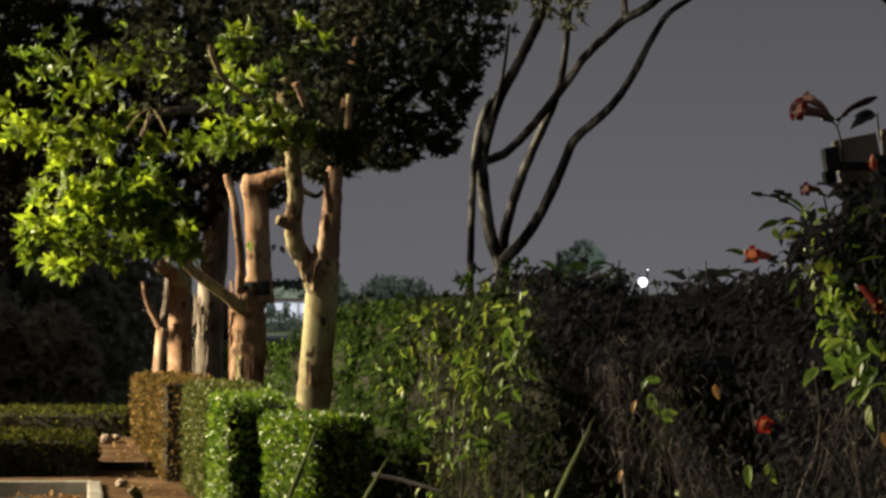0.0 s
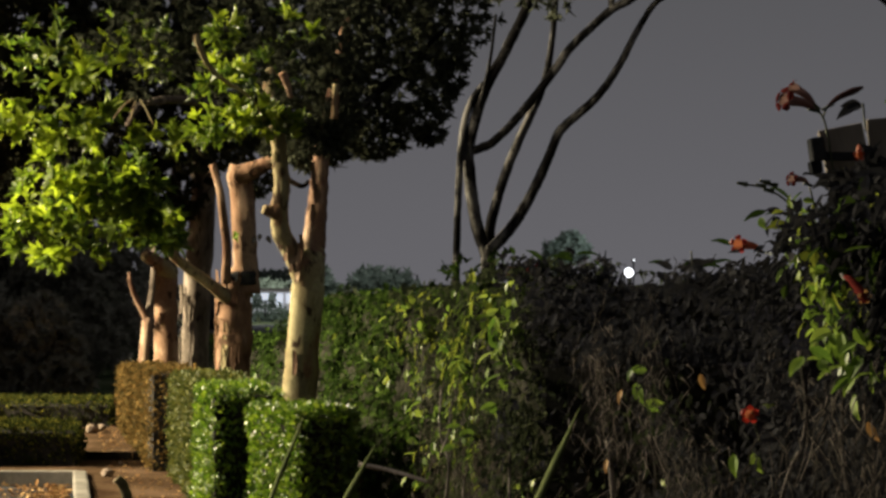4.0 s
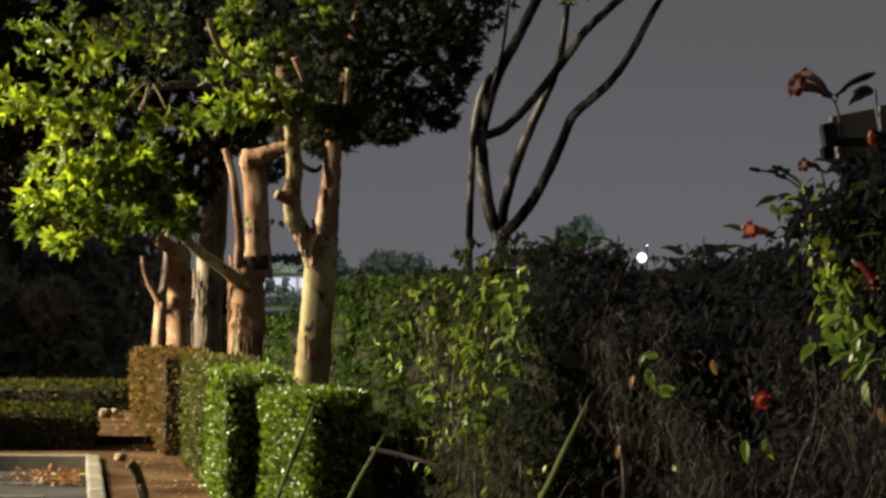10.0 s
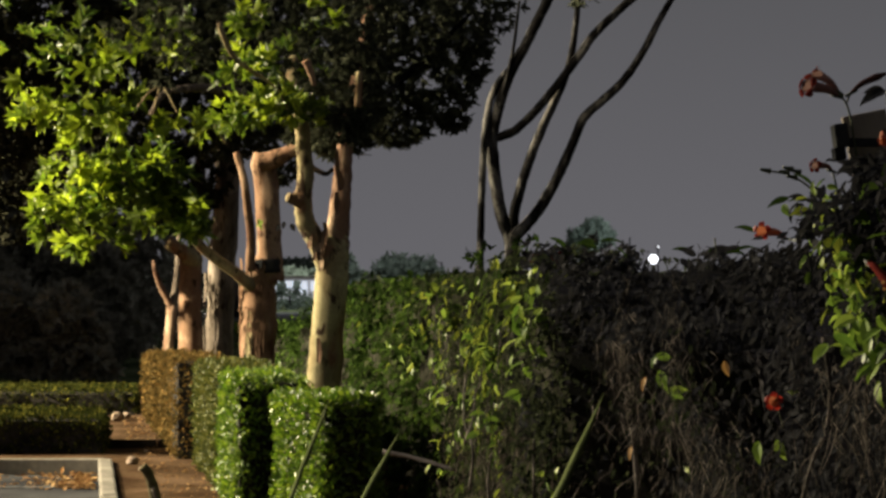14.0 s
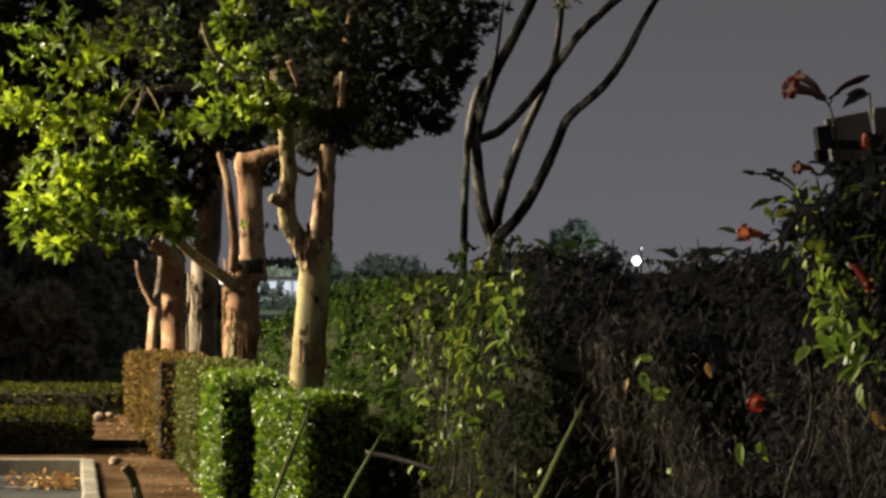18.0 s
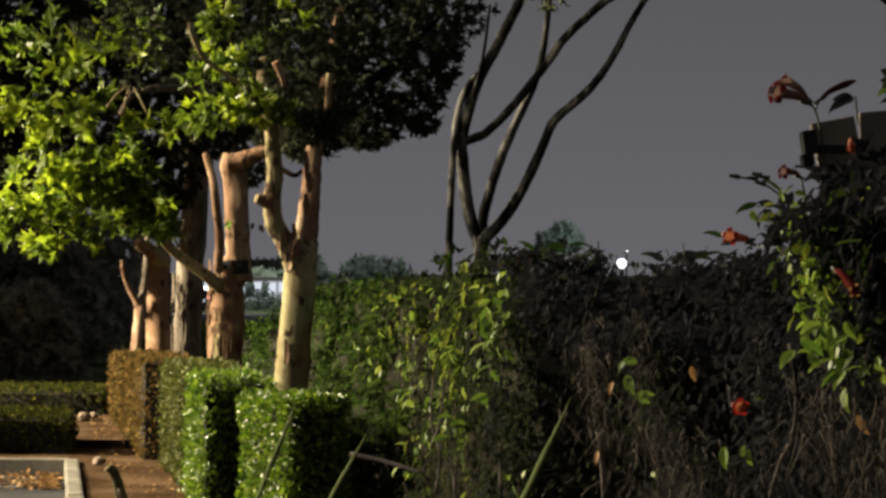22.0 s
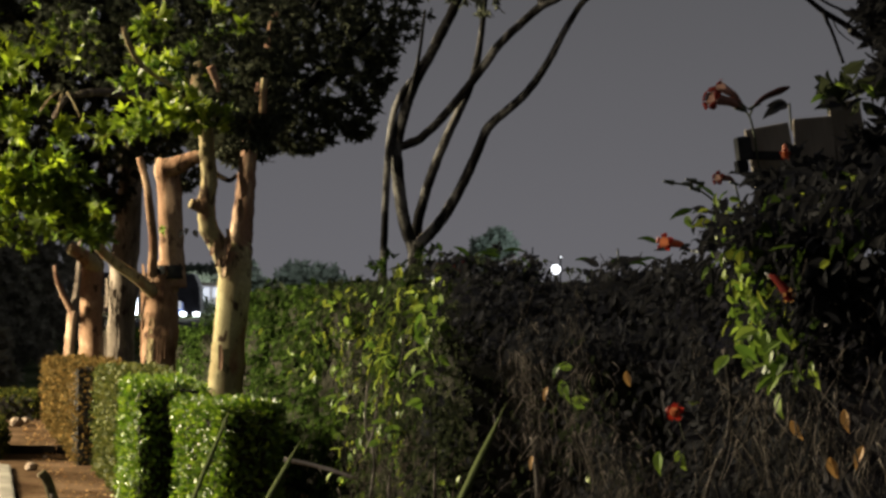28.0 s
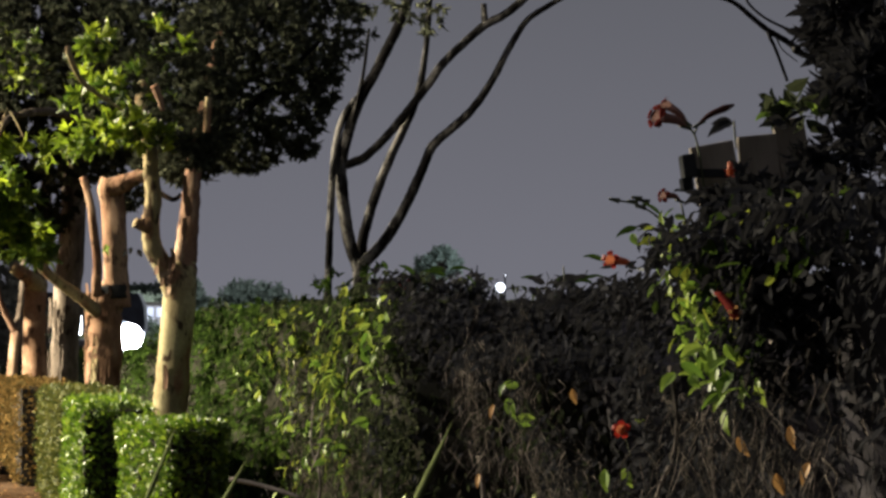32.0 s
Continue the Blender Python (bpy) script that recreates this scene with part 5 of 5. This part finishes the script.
M_LENS = rough_mat("dull_lens", (0.006, 0.0065, 0.007), (0.009, 0.0095, 0.0105), (0.014, 0.0145, 0.016), 20, 0.85, 0.05)
fixture = thing("light_fixture", (0.795, 4.9, 1.867), "small dark metal light fixture fixed to the fence end", "fixture")
part("housing", box_mesh("housing", (0.03, 0.05, 0.05), M_METAL, 0.006), fixture, m=pose(0, 0, 0.008, 0, -8, 0))
part("lens", box_mesh("lens", (0.024, 0.045, 0.026), M_LENS, 0.004), fixture, m=pose(-0.003, 0, -0.028, 0, -8, 0))
part("arm", box_mesh("arm", (0.09, 0.018, 0.018), M_METAL, 0.003), fixture, m=pose(0.05, 0.01, -0.005))

# ---- dark tree over the near end ----
tree_g = thing("tree", label="dense dark leafy tree over the fence end", category="tree")
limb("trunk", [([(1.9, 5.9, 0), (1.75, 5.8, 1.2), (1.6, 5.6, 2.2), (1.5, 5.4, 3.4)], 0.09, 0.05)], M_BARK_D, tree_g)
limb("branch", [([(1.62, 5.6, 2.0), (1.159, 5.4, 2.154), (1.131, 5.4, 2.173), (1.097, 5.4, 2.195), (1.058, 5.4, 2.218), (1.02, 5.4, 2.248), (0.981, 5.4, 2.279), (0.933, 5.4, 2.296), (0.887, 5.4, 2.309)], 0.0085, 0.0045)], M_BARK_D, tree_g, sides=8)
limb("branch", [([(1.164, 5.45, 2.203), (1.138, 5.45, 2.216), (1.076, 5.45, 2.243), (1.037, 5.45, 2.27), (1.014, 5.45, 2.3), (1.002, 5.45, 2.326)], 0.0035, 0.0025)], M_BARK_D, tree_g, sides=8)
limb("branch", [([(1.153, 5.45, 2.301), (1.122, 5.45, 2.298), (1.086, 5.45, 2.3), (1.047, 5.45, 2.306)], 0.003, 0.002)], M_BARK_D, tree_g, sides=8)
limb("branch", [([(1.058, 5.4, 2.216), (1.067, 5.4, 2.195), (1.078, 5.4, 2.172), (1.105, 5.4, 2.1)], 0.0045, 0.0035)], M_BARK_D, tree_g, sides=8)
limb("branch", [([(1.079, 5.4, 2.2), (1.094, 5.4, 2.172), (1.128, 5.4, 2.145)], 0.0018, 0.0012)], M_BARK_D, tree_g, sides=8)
crown("foliage", [(340, (1.36, 5.2, 2.179), (0.185, 0.3, 0.25)), (240, (1.397, 5.0, 1.943), (0.24, 0.3, 0.3)), (80, (1.194, 5.3, 2.228), (0.06, 0.15, 0.08)), (120, (1.191, 5.0, 2.056), (0.095, 0.15, 0.06)), (320, (1.7, 5.2, 2.7), (0.5, 0.6, 0.4))], 7, 0.055, M_LEAF_SHADE, tree_g, "dark leaves", drop=0.6)
crown("foliage", [(6, (1.017, 4.85, 1.985), (0.05, 0.08, 0.022)), (6, (0.992, 4.85, 2.018), (0.05, 0.06, 0.025)), (3, (0.945, 4.85, 1.99), (0.03, 0.05, 0.02))], 3, 0.048, M_VINE_GREY, vine, width=0.6)
for k in range(9):
    hung_leaf(rnd.choice(VL if k % 4 == 0 else DK), (0.948 + 0.012 * k, 4.8, 1.969 + rnd.uniform(-0.02, 0.025)), (-0.7, -0.2, rnd.uniform(-0.4, 0.6)), (-0.4, -0.6, 0.7), 0.7)

# ---- long blades of grass before the fence ----
def blade(pts, w, label="long pale green blade of tall grass"):
    line = spline(pts, 8)
    V, F = [], []
    n = len(line)
    for i, q in enumerate(line):
        ww = w * min(1, 3.0 * i / n + 0.02) if i < n / 3 else w
        a, b = Vector((ww, -1.3 * ww, 0)), Vector((0.25 * ww, 0.25 * ww, -0.1 * ww))
        V += [q - a, q - b, q + a, q - b + Vector((0.002, 0.002, 0))]
    for i in range(n - 1):
        for k in range(4):
            F.append((4 * i + k, 4 * i + (k + 1) % 4, 4 * i + 4 + (k + 1) % 4, 4 * i + 4 + k))
    ob = thing("tall_grass", (0, 0, 0), label, "grass", "tall grass before the fence")
    part("blade", mesh_of("blade", V, F, M_BLADE, True), ob)
    return ob


M_BLADE = rough_mat("grass_blade", (0.036, 0.044, 0.018), (0.048, 0.058, 0.024), (0.064, 0.076, 0.032), 8, 0.85, 0.1)
blade([(0.38, 6.0, 1.295), (0.337, 6.0, 1.196), (0.285, 6.0, 1.083), (0.164, 6.0, 0.808), (-0.034, 6.0, 0.08)], 0.0105)
blade([(-0.465, 9.0, 1.122), (-0.508, 9.0, 1.005), (-0.593, 9.0, 0.793), (-0.667, 9.0, 0.56), (-0.753, 9.0, 0.08)], 0.0105)
blade([(-0.174, 8.0, 1.071), (-0.225, 8.0, 0.977), (-0.31, 8.0, 0.817), (-0.423, 8.0, 0.544), (-0.537, 8.0, 0.08)], 0.0105)

# ---- soil bed details ----
M_TIMBER = rough_mat("dark_timber", (0.008, 0.007, 0.006), (0.014, 0.012, 0.01), (0.025, 0.02, 0.016), 6, 0.9, 0.4)
M_STONE = rough_mat("field_stone", (0.1, 0.075, 0.055), (0.17, 0.13, 0.1), (0.24, 0.19, 0.15), 8, 0.9, 0.4)
M_LINE = rough_mat("worn_paint", (0.05, 0.05, 0.05), (0.09, 0.09, 0.088), (0.13, 0.13, 0.125), 5, 0.85, 0.1)
for y0 in (17.55, 16.55):
    line_mark = tagged(part("parking_line", box_mesh("parking_line", (6.0, 0.1, 0.006), M_LINE, 0)), "worn pale line painted on the asphalt", "road marking", "painted parking lines", "structure")
    line_mark.matrix_basis = pose(-5.75, y0, 0.015, 0, 0, 0.6)
M_STUB = rough_mat("dull_bark", (0.05, 0.045, 0.028), (0.09, 0.08, 0.05), (0.15, 0.135, 0.085), 9, 0.9, 0.4)
stub = thing("cut_stump", label="short leaning stump of a cut shrub in the soil", category="stump")
limb("stem", [([(-1.81, 14.75, 0.03), (-1.835, 14.75, 0.2), (-1.875, 14.75, 0.34), (-1.915, 14.74, 0.4)], 0.04, 0.028)], M_STUB, stub, sides=10, rough=0.2)
limb("shoot", [([(-1.80, 14.72, 0.05), (-1.815, 14.72, 0.16), (-1.85, 14.72, 0.27)], 0.02, 0.012)], M_TWIG, stub, sides=8, rough=0.2)
edging = thing("bed_edging", label="dark timber edging across the soil", category="edging")
for k in range(3):
    part("timber", box_mesh("timber", (0.42, 0.06, 0.07), M_TIMBER, 0.008), edging, m=pose(-2.73 + 0.43 * k, 20.3 + 0.03 * k, BED + 0.04, 0, 0, rnd.uniform(-3, 3)))
for (x, y, z), sc in (((-2.498, 18.6, 0.073), 1.0), ((-3.366, 24.0, 0.138), 1.4), ((-3.335, 24.4, 0.149), 1.0), ((-2.555, 19.9, 0.144), 0.4), ((-2.345, 18.0, 0.071), 0.5)):
    bm = bmesh.new()
    bmesh.ops.create_icosphere(bm, subdivisions=2, radius=0.05 * sc)
    for vv in bm.verts:
        vv.co *= 1 + 0.35 * noise.noise(vv.co * 22 + Vector((x, y, 0)))
        vv.co.z *= 0.8
    me = bpy.data.meshes.new("stone")
    bm.to_mesh(me)
    bm.free()
    me.materials.append(M_STONE)
    ob = tagged(part("stone", me), "pale rough stone lying on the soil", "stone", "stones on the soil")
    ob.location = (x, y, BED + 0.03 * sc)
n = 420
y = rng.uniform(17.4, 18.6, n)
x = KX - 0.08 - (y - KY) * 0.155 - rng.exponential(0.18, n) - 0.03
z = np.full(n, 0.02) + rng.uniform(0, 0.025, n)
v, f = leaves_data(np.stack([x, y, z], 1), unit(np.stack([rng.normal(0, 1, n), rng.normal(0, 1, n), rng.normal(0, 0.2, n)], 1)), unit(np.array((0, 0, 1.0)) + rng.normal(0, 0.35, (n, 3))), rng.uniform(0.03, 0.07, n), 0.55)
tagged(part("fallen_leaves", mesh_of("fallen_leaves", v, f, M_LITTER)), "drift of dry brown leaves in the kerb corner", "leaf litter", kind="stuff")
n = 700
y = rng.uniform(15.5, 25, n)
x = np.interp(y, [15.5, 18.8, 25], [-1.95, -2.5, -3.5]) + rng.uniform(0, 0.55, n)
v, f = leaves_data(np.stack([x, y, np.full(n, BED + 0.006) + rng.uniform(0, 0.012, n)], 1), unit(np.stack([rng.normal(0, 1, n), rng.normal(0, 1, n), rng.normal(0, 0.1, n)], 1)), unit(np.array((0, 0, 1.0)) + rng.normal(0, 0.2, (n, 3))), rng.uniform(0.015, 0.05, n), 0.5)
tagged(part("soil_litter", mesh_of("soil_litter", v, f, M_LITTER)), "scattered dry leaves and bark on the soil", "leaf litter", kind="stuff")

# ---- the lamp itself, out of view over the car park ----
street_lamp = thing("street_lamp", (LAMP[0] - 0.5, LAMP[1], 0), "grey car park lamp on a pole", "lamp")
limb("pole", [([(0, 0, 0), (0, 0, 2.5), (0, 0, LAMP[2] + 0.2)], 0.07, 0.05)], M_METAL, street_lamp, rough=0)
part("head", box_mesh("head", (0.6, 0.25, 0.1), M_METAL, 0.02), street_lamp, m=pose(0.35, 0, LAMP[2] + 0.25))
copy_thing(street_lamp, pose(LAMP_3[0] - 0.5, LAMP_3[1], LAMP_3[2] - LAMP[2]))
copy_thing(street_lamp, pose(LAMP_2[0] - 0.5, LAMP_2[1], LAMP_2[2] - LAMP[2]))

# ---- woods and distance ----
def far_tree(at, blobs, per, leaf, mat, label, trunk, name="far_tree", group="far trees"):
    ob = thing(name, at, label, "tree", group)
    h = max(c[2] for _, c, r in blobs)
    limb("trunk", [([(0, 0, -at[2] if at[2] > 0 else 0), (0.05 * trunk, 0, h * 0.4), (0, 0, h)], trunk, trunk * 0.4)], M_BARK_D, ob)
    crown("crown", blobs, per, leaf, mat, ob, open_=1.0)
    return ob


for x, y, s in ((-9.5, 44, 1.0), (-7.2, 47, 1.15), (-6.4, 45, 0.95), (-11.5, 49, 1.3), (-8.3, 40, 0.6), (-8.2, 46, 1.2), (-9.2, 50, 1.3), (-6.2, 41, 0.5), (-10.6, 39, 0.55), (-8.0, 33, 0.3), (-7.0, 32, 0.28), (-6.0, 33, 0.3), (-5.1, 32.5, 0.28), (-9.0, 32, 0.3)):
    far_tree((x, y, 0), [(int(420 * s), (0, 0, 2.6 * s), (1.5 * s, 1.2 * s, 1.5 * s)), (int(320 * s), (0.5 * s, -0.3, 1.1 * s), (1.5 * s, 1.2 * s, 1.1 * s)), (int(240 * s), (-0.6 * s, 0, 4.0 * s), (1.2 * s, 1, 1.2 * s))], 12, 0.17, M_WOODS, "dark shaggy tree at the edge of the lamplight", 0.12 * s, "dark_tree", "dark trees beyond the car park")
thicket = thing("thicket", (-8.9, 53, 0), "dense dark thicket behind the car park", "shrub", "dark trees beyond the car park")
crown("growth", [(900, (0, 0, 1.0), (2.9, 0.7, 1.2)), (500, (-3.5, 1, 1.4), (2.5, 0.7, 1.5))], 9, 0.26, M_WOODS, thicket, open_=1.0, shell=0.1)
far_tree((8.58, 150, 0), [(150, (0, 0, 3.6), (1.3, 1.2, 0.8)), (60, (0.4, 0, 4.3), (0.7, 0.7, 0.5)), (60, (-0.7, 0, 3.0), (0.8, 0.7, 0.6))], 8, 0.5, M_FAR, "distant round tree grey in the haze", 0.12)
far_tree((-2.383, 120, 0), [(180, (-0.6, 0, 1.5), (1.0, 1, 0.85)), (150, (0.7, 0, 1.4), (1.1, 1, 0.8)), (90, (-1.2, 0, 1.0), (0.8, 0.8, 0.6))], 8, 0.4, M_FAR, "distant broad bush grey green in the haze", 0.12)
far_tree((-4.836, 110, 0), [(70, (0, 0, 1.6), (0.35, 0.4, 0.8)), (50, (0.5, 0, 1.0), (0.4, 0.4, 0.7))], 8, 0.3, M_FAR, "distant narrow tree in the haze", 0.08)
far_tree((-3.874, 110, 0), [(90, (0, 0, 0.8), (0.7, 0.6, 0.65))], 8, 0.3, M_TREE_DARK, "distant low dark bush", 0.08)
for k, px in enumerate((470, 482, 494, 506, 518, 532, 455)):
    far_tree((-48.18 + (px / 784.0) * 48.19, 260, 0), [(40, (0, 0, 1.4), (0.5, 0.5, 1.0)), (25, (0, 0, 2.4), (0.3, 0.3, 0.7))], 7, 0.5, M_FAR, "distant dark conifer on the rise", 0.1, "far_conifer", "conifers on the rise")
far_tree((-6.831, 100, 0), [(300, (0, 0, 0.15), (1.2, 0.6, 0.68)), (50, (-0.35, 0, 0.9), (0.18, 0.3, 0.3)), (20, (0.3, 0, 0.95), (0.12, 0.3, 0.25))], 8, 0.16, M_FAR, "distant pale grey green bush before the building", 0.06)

# bank with a lit hedge, low white shed, road and lights far off
bank = thing("grass_bank", (-12.754, 190, 0), "far green bank behind the lit yard, its light in the leaf colour", "bank")
M_BANK = leaf_mat("bank_leaf_lit", (0.28, 0.32, 0.25), (0.37, 0.41, 0.33), (0.48, 0.52, 0.43), 0.9, 0.3)
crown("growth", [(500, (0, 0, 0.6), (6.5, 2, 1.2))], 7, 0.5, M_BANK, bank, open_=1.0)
M_WHITE = rough_mat("white_paint", (0.55, 0.56, 0.58), (0.7, 0.71, 0.73), (0.8, 0.8, 0.82), 0.6, 0.7, 0.1)
M_PANE = glow_mat("white_glow", (0.82, 0.88, 1.0), 0.5)
shed = thing("white_shed", (-8.88, 130, 0), "low white shed far off, floodlight added as glowing panes", "shed")
part("wall", box_mesh("wall", (6.4, 3.0, 1.2), M_WHITE, 0.03), shed, m=pose(0, 1.5, 0.6))
part("roof", box_mesh("roof", (6.7, 3.3, 0.14), M_CONCRETE, 0.03), shed, "pale flat roof", m=pose(0, 1.5, 1.27))
for k in range(9):
    pane = part("window", box_mesh("window", (0.5, 0.05, 0.5 + 0.2 * (k % 2)), M_PANE, 0.01), shed, "glowing patch for the floodlit wall", m=pose(-2.8 + 0.7 * k, -0.02, 0.8 - 0.1 * (k % 2)))
tagged(bed("road", [(-60, 78), (40, 78), (40, 92), (-60, 92)], 0.02, M_ASPHALT), "dark road across the background", "road", kind="structure")
low_wall = thing("low_wall", (-0.539, 95, 0), "low white wall lit from afar", "wall")
part("wall", box_mesh("wall", (1.2, 0.2, 1.27), M_CONCRETE, 0.02), low_wall, m=pose(0, 0, 0.635))
M_LIGHT = glow_mat("white_light", (0.92, 0.95, 1.0), 3)


def mast(at, r, label, watts_mat, height):
    ob = thing("light_mast", (at[0], at[1], 0), label, "lamp", "light masts far off")
    limb("pole", [([(0, 0, 0), (0, 0, height * 0.5), (0, 0, height)], 0.07, 0.05)], M_METAL, ob, rough=0, sides=8)
    bm = bmesh.new()
    bmesh.ops.create_uvsphere(bm, u_segments=32, v_segments=20, radius=r)
    me = bpy.data.meshes.new("globe")
    bm.to_mesh(me)
    bm.free()
    me.materials.append(watts_mat)
    part("globe", me, ob, "glowing white lamp", m=Matrix.Translation((0, -0.3, at[2])))
    return ob


mast((13.389, 160, 2.36), 0.31, "flood light mast glowing white far beyond the fence", M_LIGHT, 2.6)
mast((14.159, 165, 3.238), 0.05, "slim mast with a small white lamp", M_LIGHT, 3.3)
mast((12.58, 170, 3.931), 0.05, "slim dark mast beyond the fence", M_METAL, 3.9)
mast((11.915, 175, 3.255), 0.05, "slim dark mast beyond the fence", M_METAL, 3.2)
mast((-0.662, 140, 2.096), 0.05, "slim dark mast beyond the fence", M_METAL, 2.1)
mast((-6.804, 37, 1.556), 0.03, "small warm garden light on a post", glow_mat("warm_light", (1.0, 0.85, 0.4), 6), 1.5)

# ---- traffic on the far road ----
def prism(name, outline, half, mat, bevel=0.05):
    """A solid with the outline (along, up) on both sides, half its width each way."""
    bm = bmesh.new()
    a = [bm.verts.new((x, -half, z)) for x, z in outline]
    b = [bm.verts.new((x, half, z)) for x, z in outline]
    bm.faces.new(a)
    bm.faces.new(b[::-1])
    n = len(a)
    for i in range(n):
        bm.faces.new((a[i], b[i], b[(i + 1) % n], a[(i + 1) % n]))
    bmesh.ops.recalc_face_normals(bm, faces=bm.faces[:])
    bmesh.ops.bevel(bm, geom=bm.edges[:], offset=bevel, segments=2, affect="EDGES")
    me = bpy.data.meshes.new(name)
    bm.to_mesh(me)
    bm.free()
    me.materials.append(mat)
    return me


M_PAINT = rough_mat("dark_car_paint", (0.03, 0.031, 0.038), (0.04, 0.042, 0.052), (0.05, 0.052, 0.065), 3, 0.4, 0.02)
M_TYRE = rough_mat("tyre", (0.012, 0.012, 0.012), (0.02, 0.02, 0.02), (0.03, 0.03, 0.03), 8, 0.9, 0.2)
M_TAIL = glow_mat("tail_light", (1.0, 0.3, 0.4), 0.8)
M_HEAD = glow_mat("head_light", (0.85, 0.92, 1.0), 9)
M_BLUE = glow_mat("lit_cabin", (0.35, 0.45, 0.8), 0.35)


def wheel(parent, x, y, r=0.32):
    w = limb("wheel", [([(0, -0.1, 0), (0, 0, 0), (0, 0.1, 0)], r, r)], M_TYRE, parent, rough=0, sides=20, per=2)
    w.matrix_basis = pose(x, y, r)
    rim = limb("rim", [([(0, -0.11, 0), (0, 0.11, 0)], r * 0.6, r * 0.6)], M_METAL, w, rough=0, sides=14, per=2)
    return w


def vehicle(name, label, outline, glass, length):
    ob = thing(name, (0, 0, 0), label, "vehicle", "traffic on the far road")
    part("body", prism("body", outline, 0.88, M_PAINT), ob)
    for x0, x1, z0, z1 in glass:
        part("window", box_mesh("window", (x1 - x0, 0.03, z1 - z0), M_BLUE, 0.01), ob, "lit bluish window", m=pose((x0 + x1) / 2, -0.885, (z0 + z1) / 2))
    for sx in (0.18, 0.8):
        for sy in (-0.78, 0.78):
            wheel(ob, -length * (1 - sx), sy)
    return ob


van = vehicle("minibus", "dark minibus with lit panes on the far road", [(-6.4, 0.3), (-6.4, 1.6), (-6.25, 1.74), (-0.25, 1.74), (-0.05, 1.3), (0, 0.4), (-0.1, 0.3)], [(-1.35, -1.0, 0.35, 0.85), (-0.95, -0.6, 0.35, 0.7), (-4.6, -4.1, 0.35, 0.8)], 6.4)
part("door_light", box_mesh("door_light", (0.2, 0.04, 0.66), M_HEAD, 0.02), van, "lit door strip", m=pose(-2.3, -0.9, 0.6))
part("sign", box_mesh("sign", (0.16, 0.04, 0.26), M_PANE, 0.02), van, "lit white panel", m=pose(-0.75, -0.9, 0.62))
for x in (-0.9, -0.6, -0.14):
    part("head_light", box_mesh("head_light", (0.2, 0.05, 0.13), M_HEAD, 0.02), van, "glowing white light", m=pose(x, -0.91, 0.24 + 0.06))
car = vehicle("car", "dark car with red tail lights on the far road", [(-4.2, 0.3), (-4.25, 0.85), (-3.9, 1.0), (-3.3, 1.42), (-1.9, 1.42), (-1.2, 0.95), (-0.1, 0.78), (0, 0.4), (-0.1, 0.3)], [], 4.2)
part("tail_light", box_mesh("tail_light", (0.16, 0.06, 0.14), M_TAIL, 0.02), car, "glowing red tail light", m=pose(-4.1, 0.88, 0.72))
part("reversing_light", box_mesh("reversing_light", (0.12, 0.06, 0.1), M_PANE, 0.02), car, "glowing white light", m=pose(-3.9, 0.9, 0.6))
bike = thing("motorcycle", (0, 0, 0), "motorcycle facing with a dazzling headlight", "vehicle", "traffic on the far road")
for y in (-0.65, 0.65):
    w = limb("wheel", [([(-0.05, 0, 0), (0, 0, 0), (0.05, 0, 0)], 0.3, 0.3)], M_TYRE, bike, rough=0, sides=18, per=2)
    w.matrix_basis = pose(0, y, 0.3)
part("tank", prism("tank", [(-0.15, 0.45), (-0.18, 0.8), (0.0, 0.95), (0.18, 0.8), (0.15, 0.45)], 0.5, M_PAINT, 0.04), bike)
limb("fork", [([(0, -0.65, 0.3), (0, -0.5, 0.7), (0, -0.42, 1.0)], 0.05, 0.04)], M_METAL, bike, rough=0)
limb("handlebar", [([(-0.35, -0.35, 1.0), (0, -0.45, 0.98), (0.35, -0.35, 1.0)], 0.018, 0.018)], M_METAL, bike, rough=0)
head = limb("headlight", [([(0, -0.62, 0.86), (0, -0.58, 0.86), (0, -0.45, 0.86)], 0.25, 0.08)], glow_mat("dazzling_light", (0.9, 0.93, 1.0), 60), bike, "dazzling white headlight, widened to hold its glare", rough=0, sides=20)


def motions():
    road_van, road_car, turn = 85.0, 83.0, 45.0
    front = ((0, -13.34), (20, -10.728), (24.5, -8.016), (25.5, -6.911), (26.5, -5.9), (27.3, -5.46), (28.2, -5.43), (30.5, -5.42), (32, -5.41))
    walk(van, [(t, pose(x, road_van, 0.02)) for t, x in front])
    tail = ((0, -6.807), (21.5, -7.043), (22.4, -7.494), (23.2, -7.573), (24.7, -7.612), (25.3, -7.926), (27, -9.691), (32, -12.438))
    walk(car, [(t, pose(x - 4.1, road_car, 0.02, 0, 0, 180)) for t, x in tail])
    turning = ((0, -3.632), (30.95, -3.63), (31.2, -3.170), (32, -3.150))
    walk(bike, [(t, pose(x, turn, 0.0)) for t, x in turning])


motions()
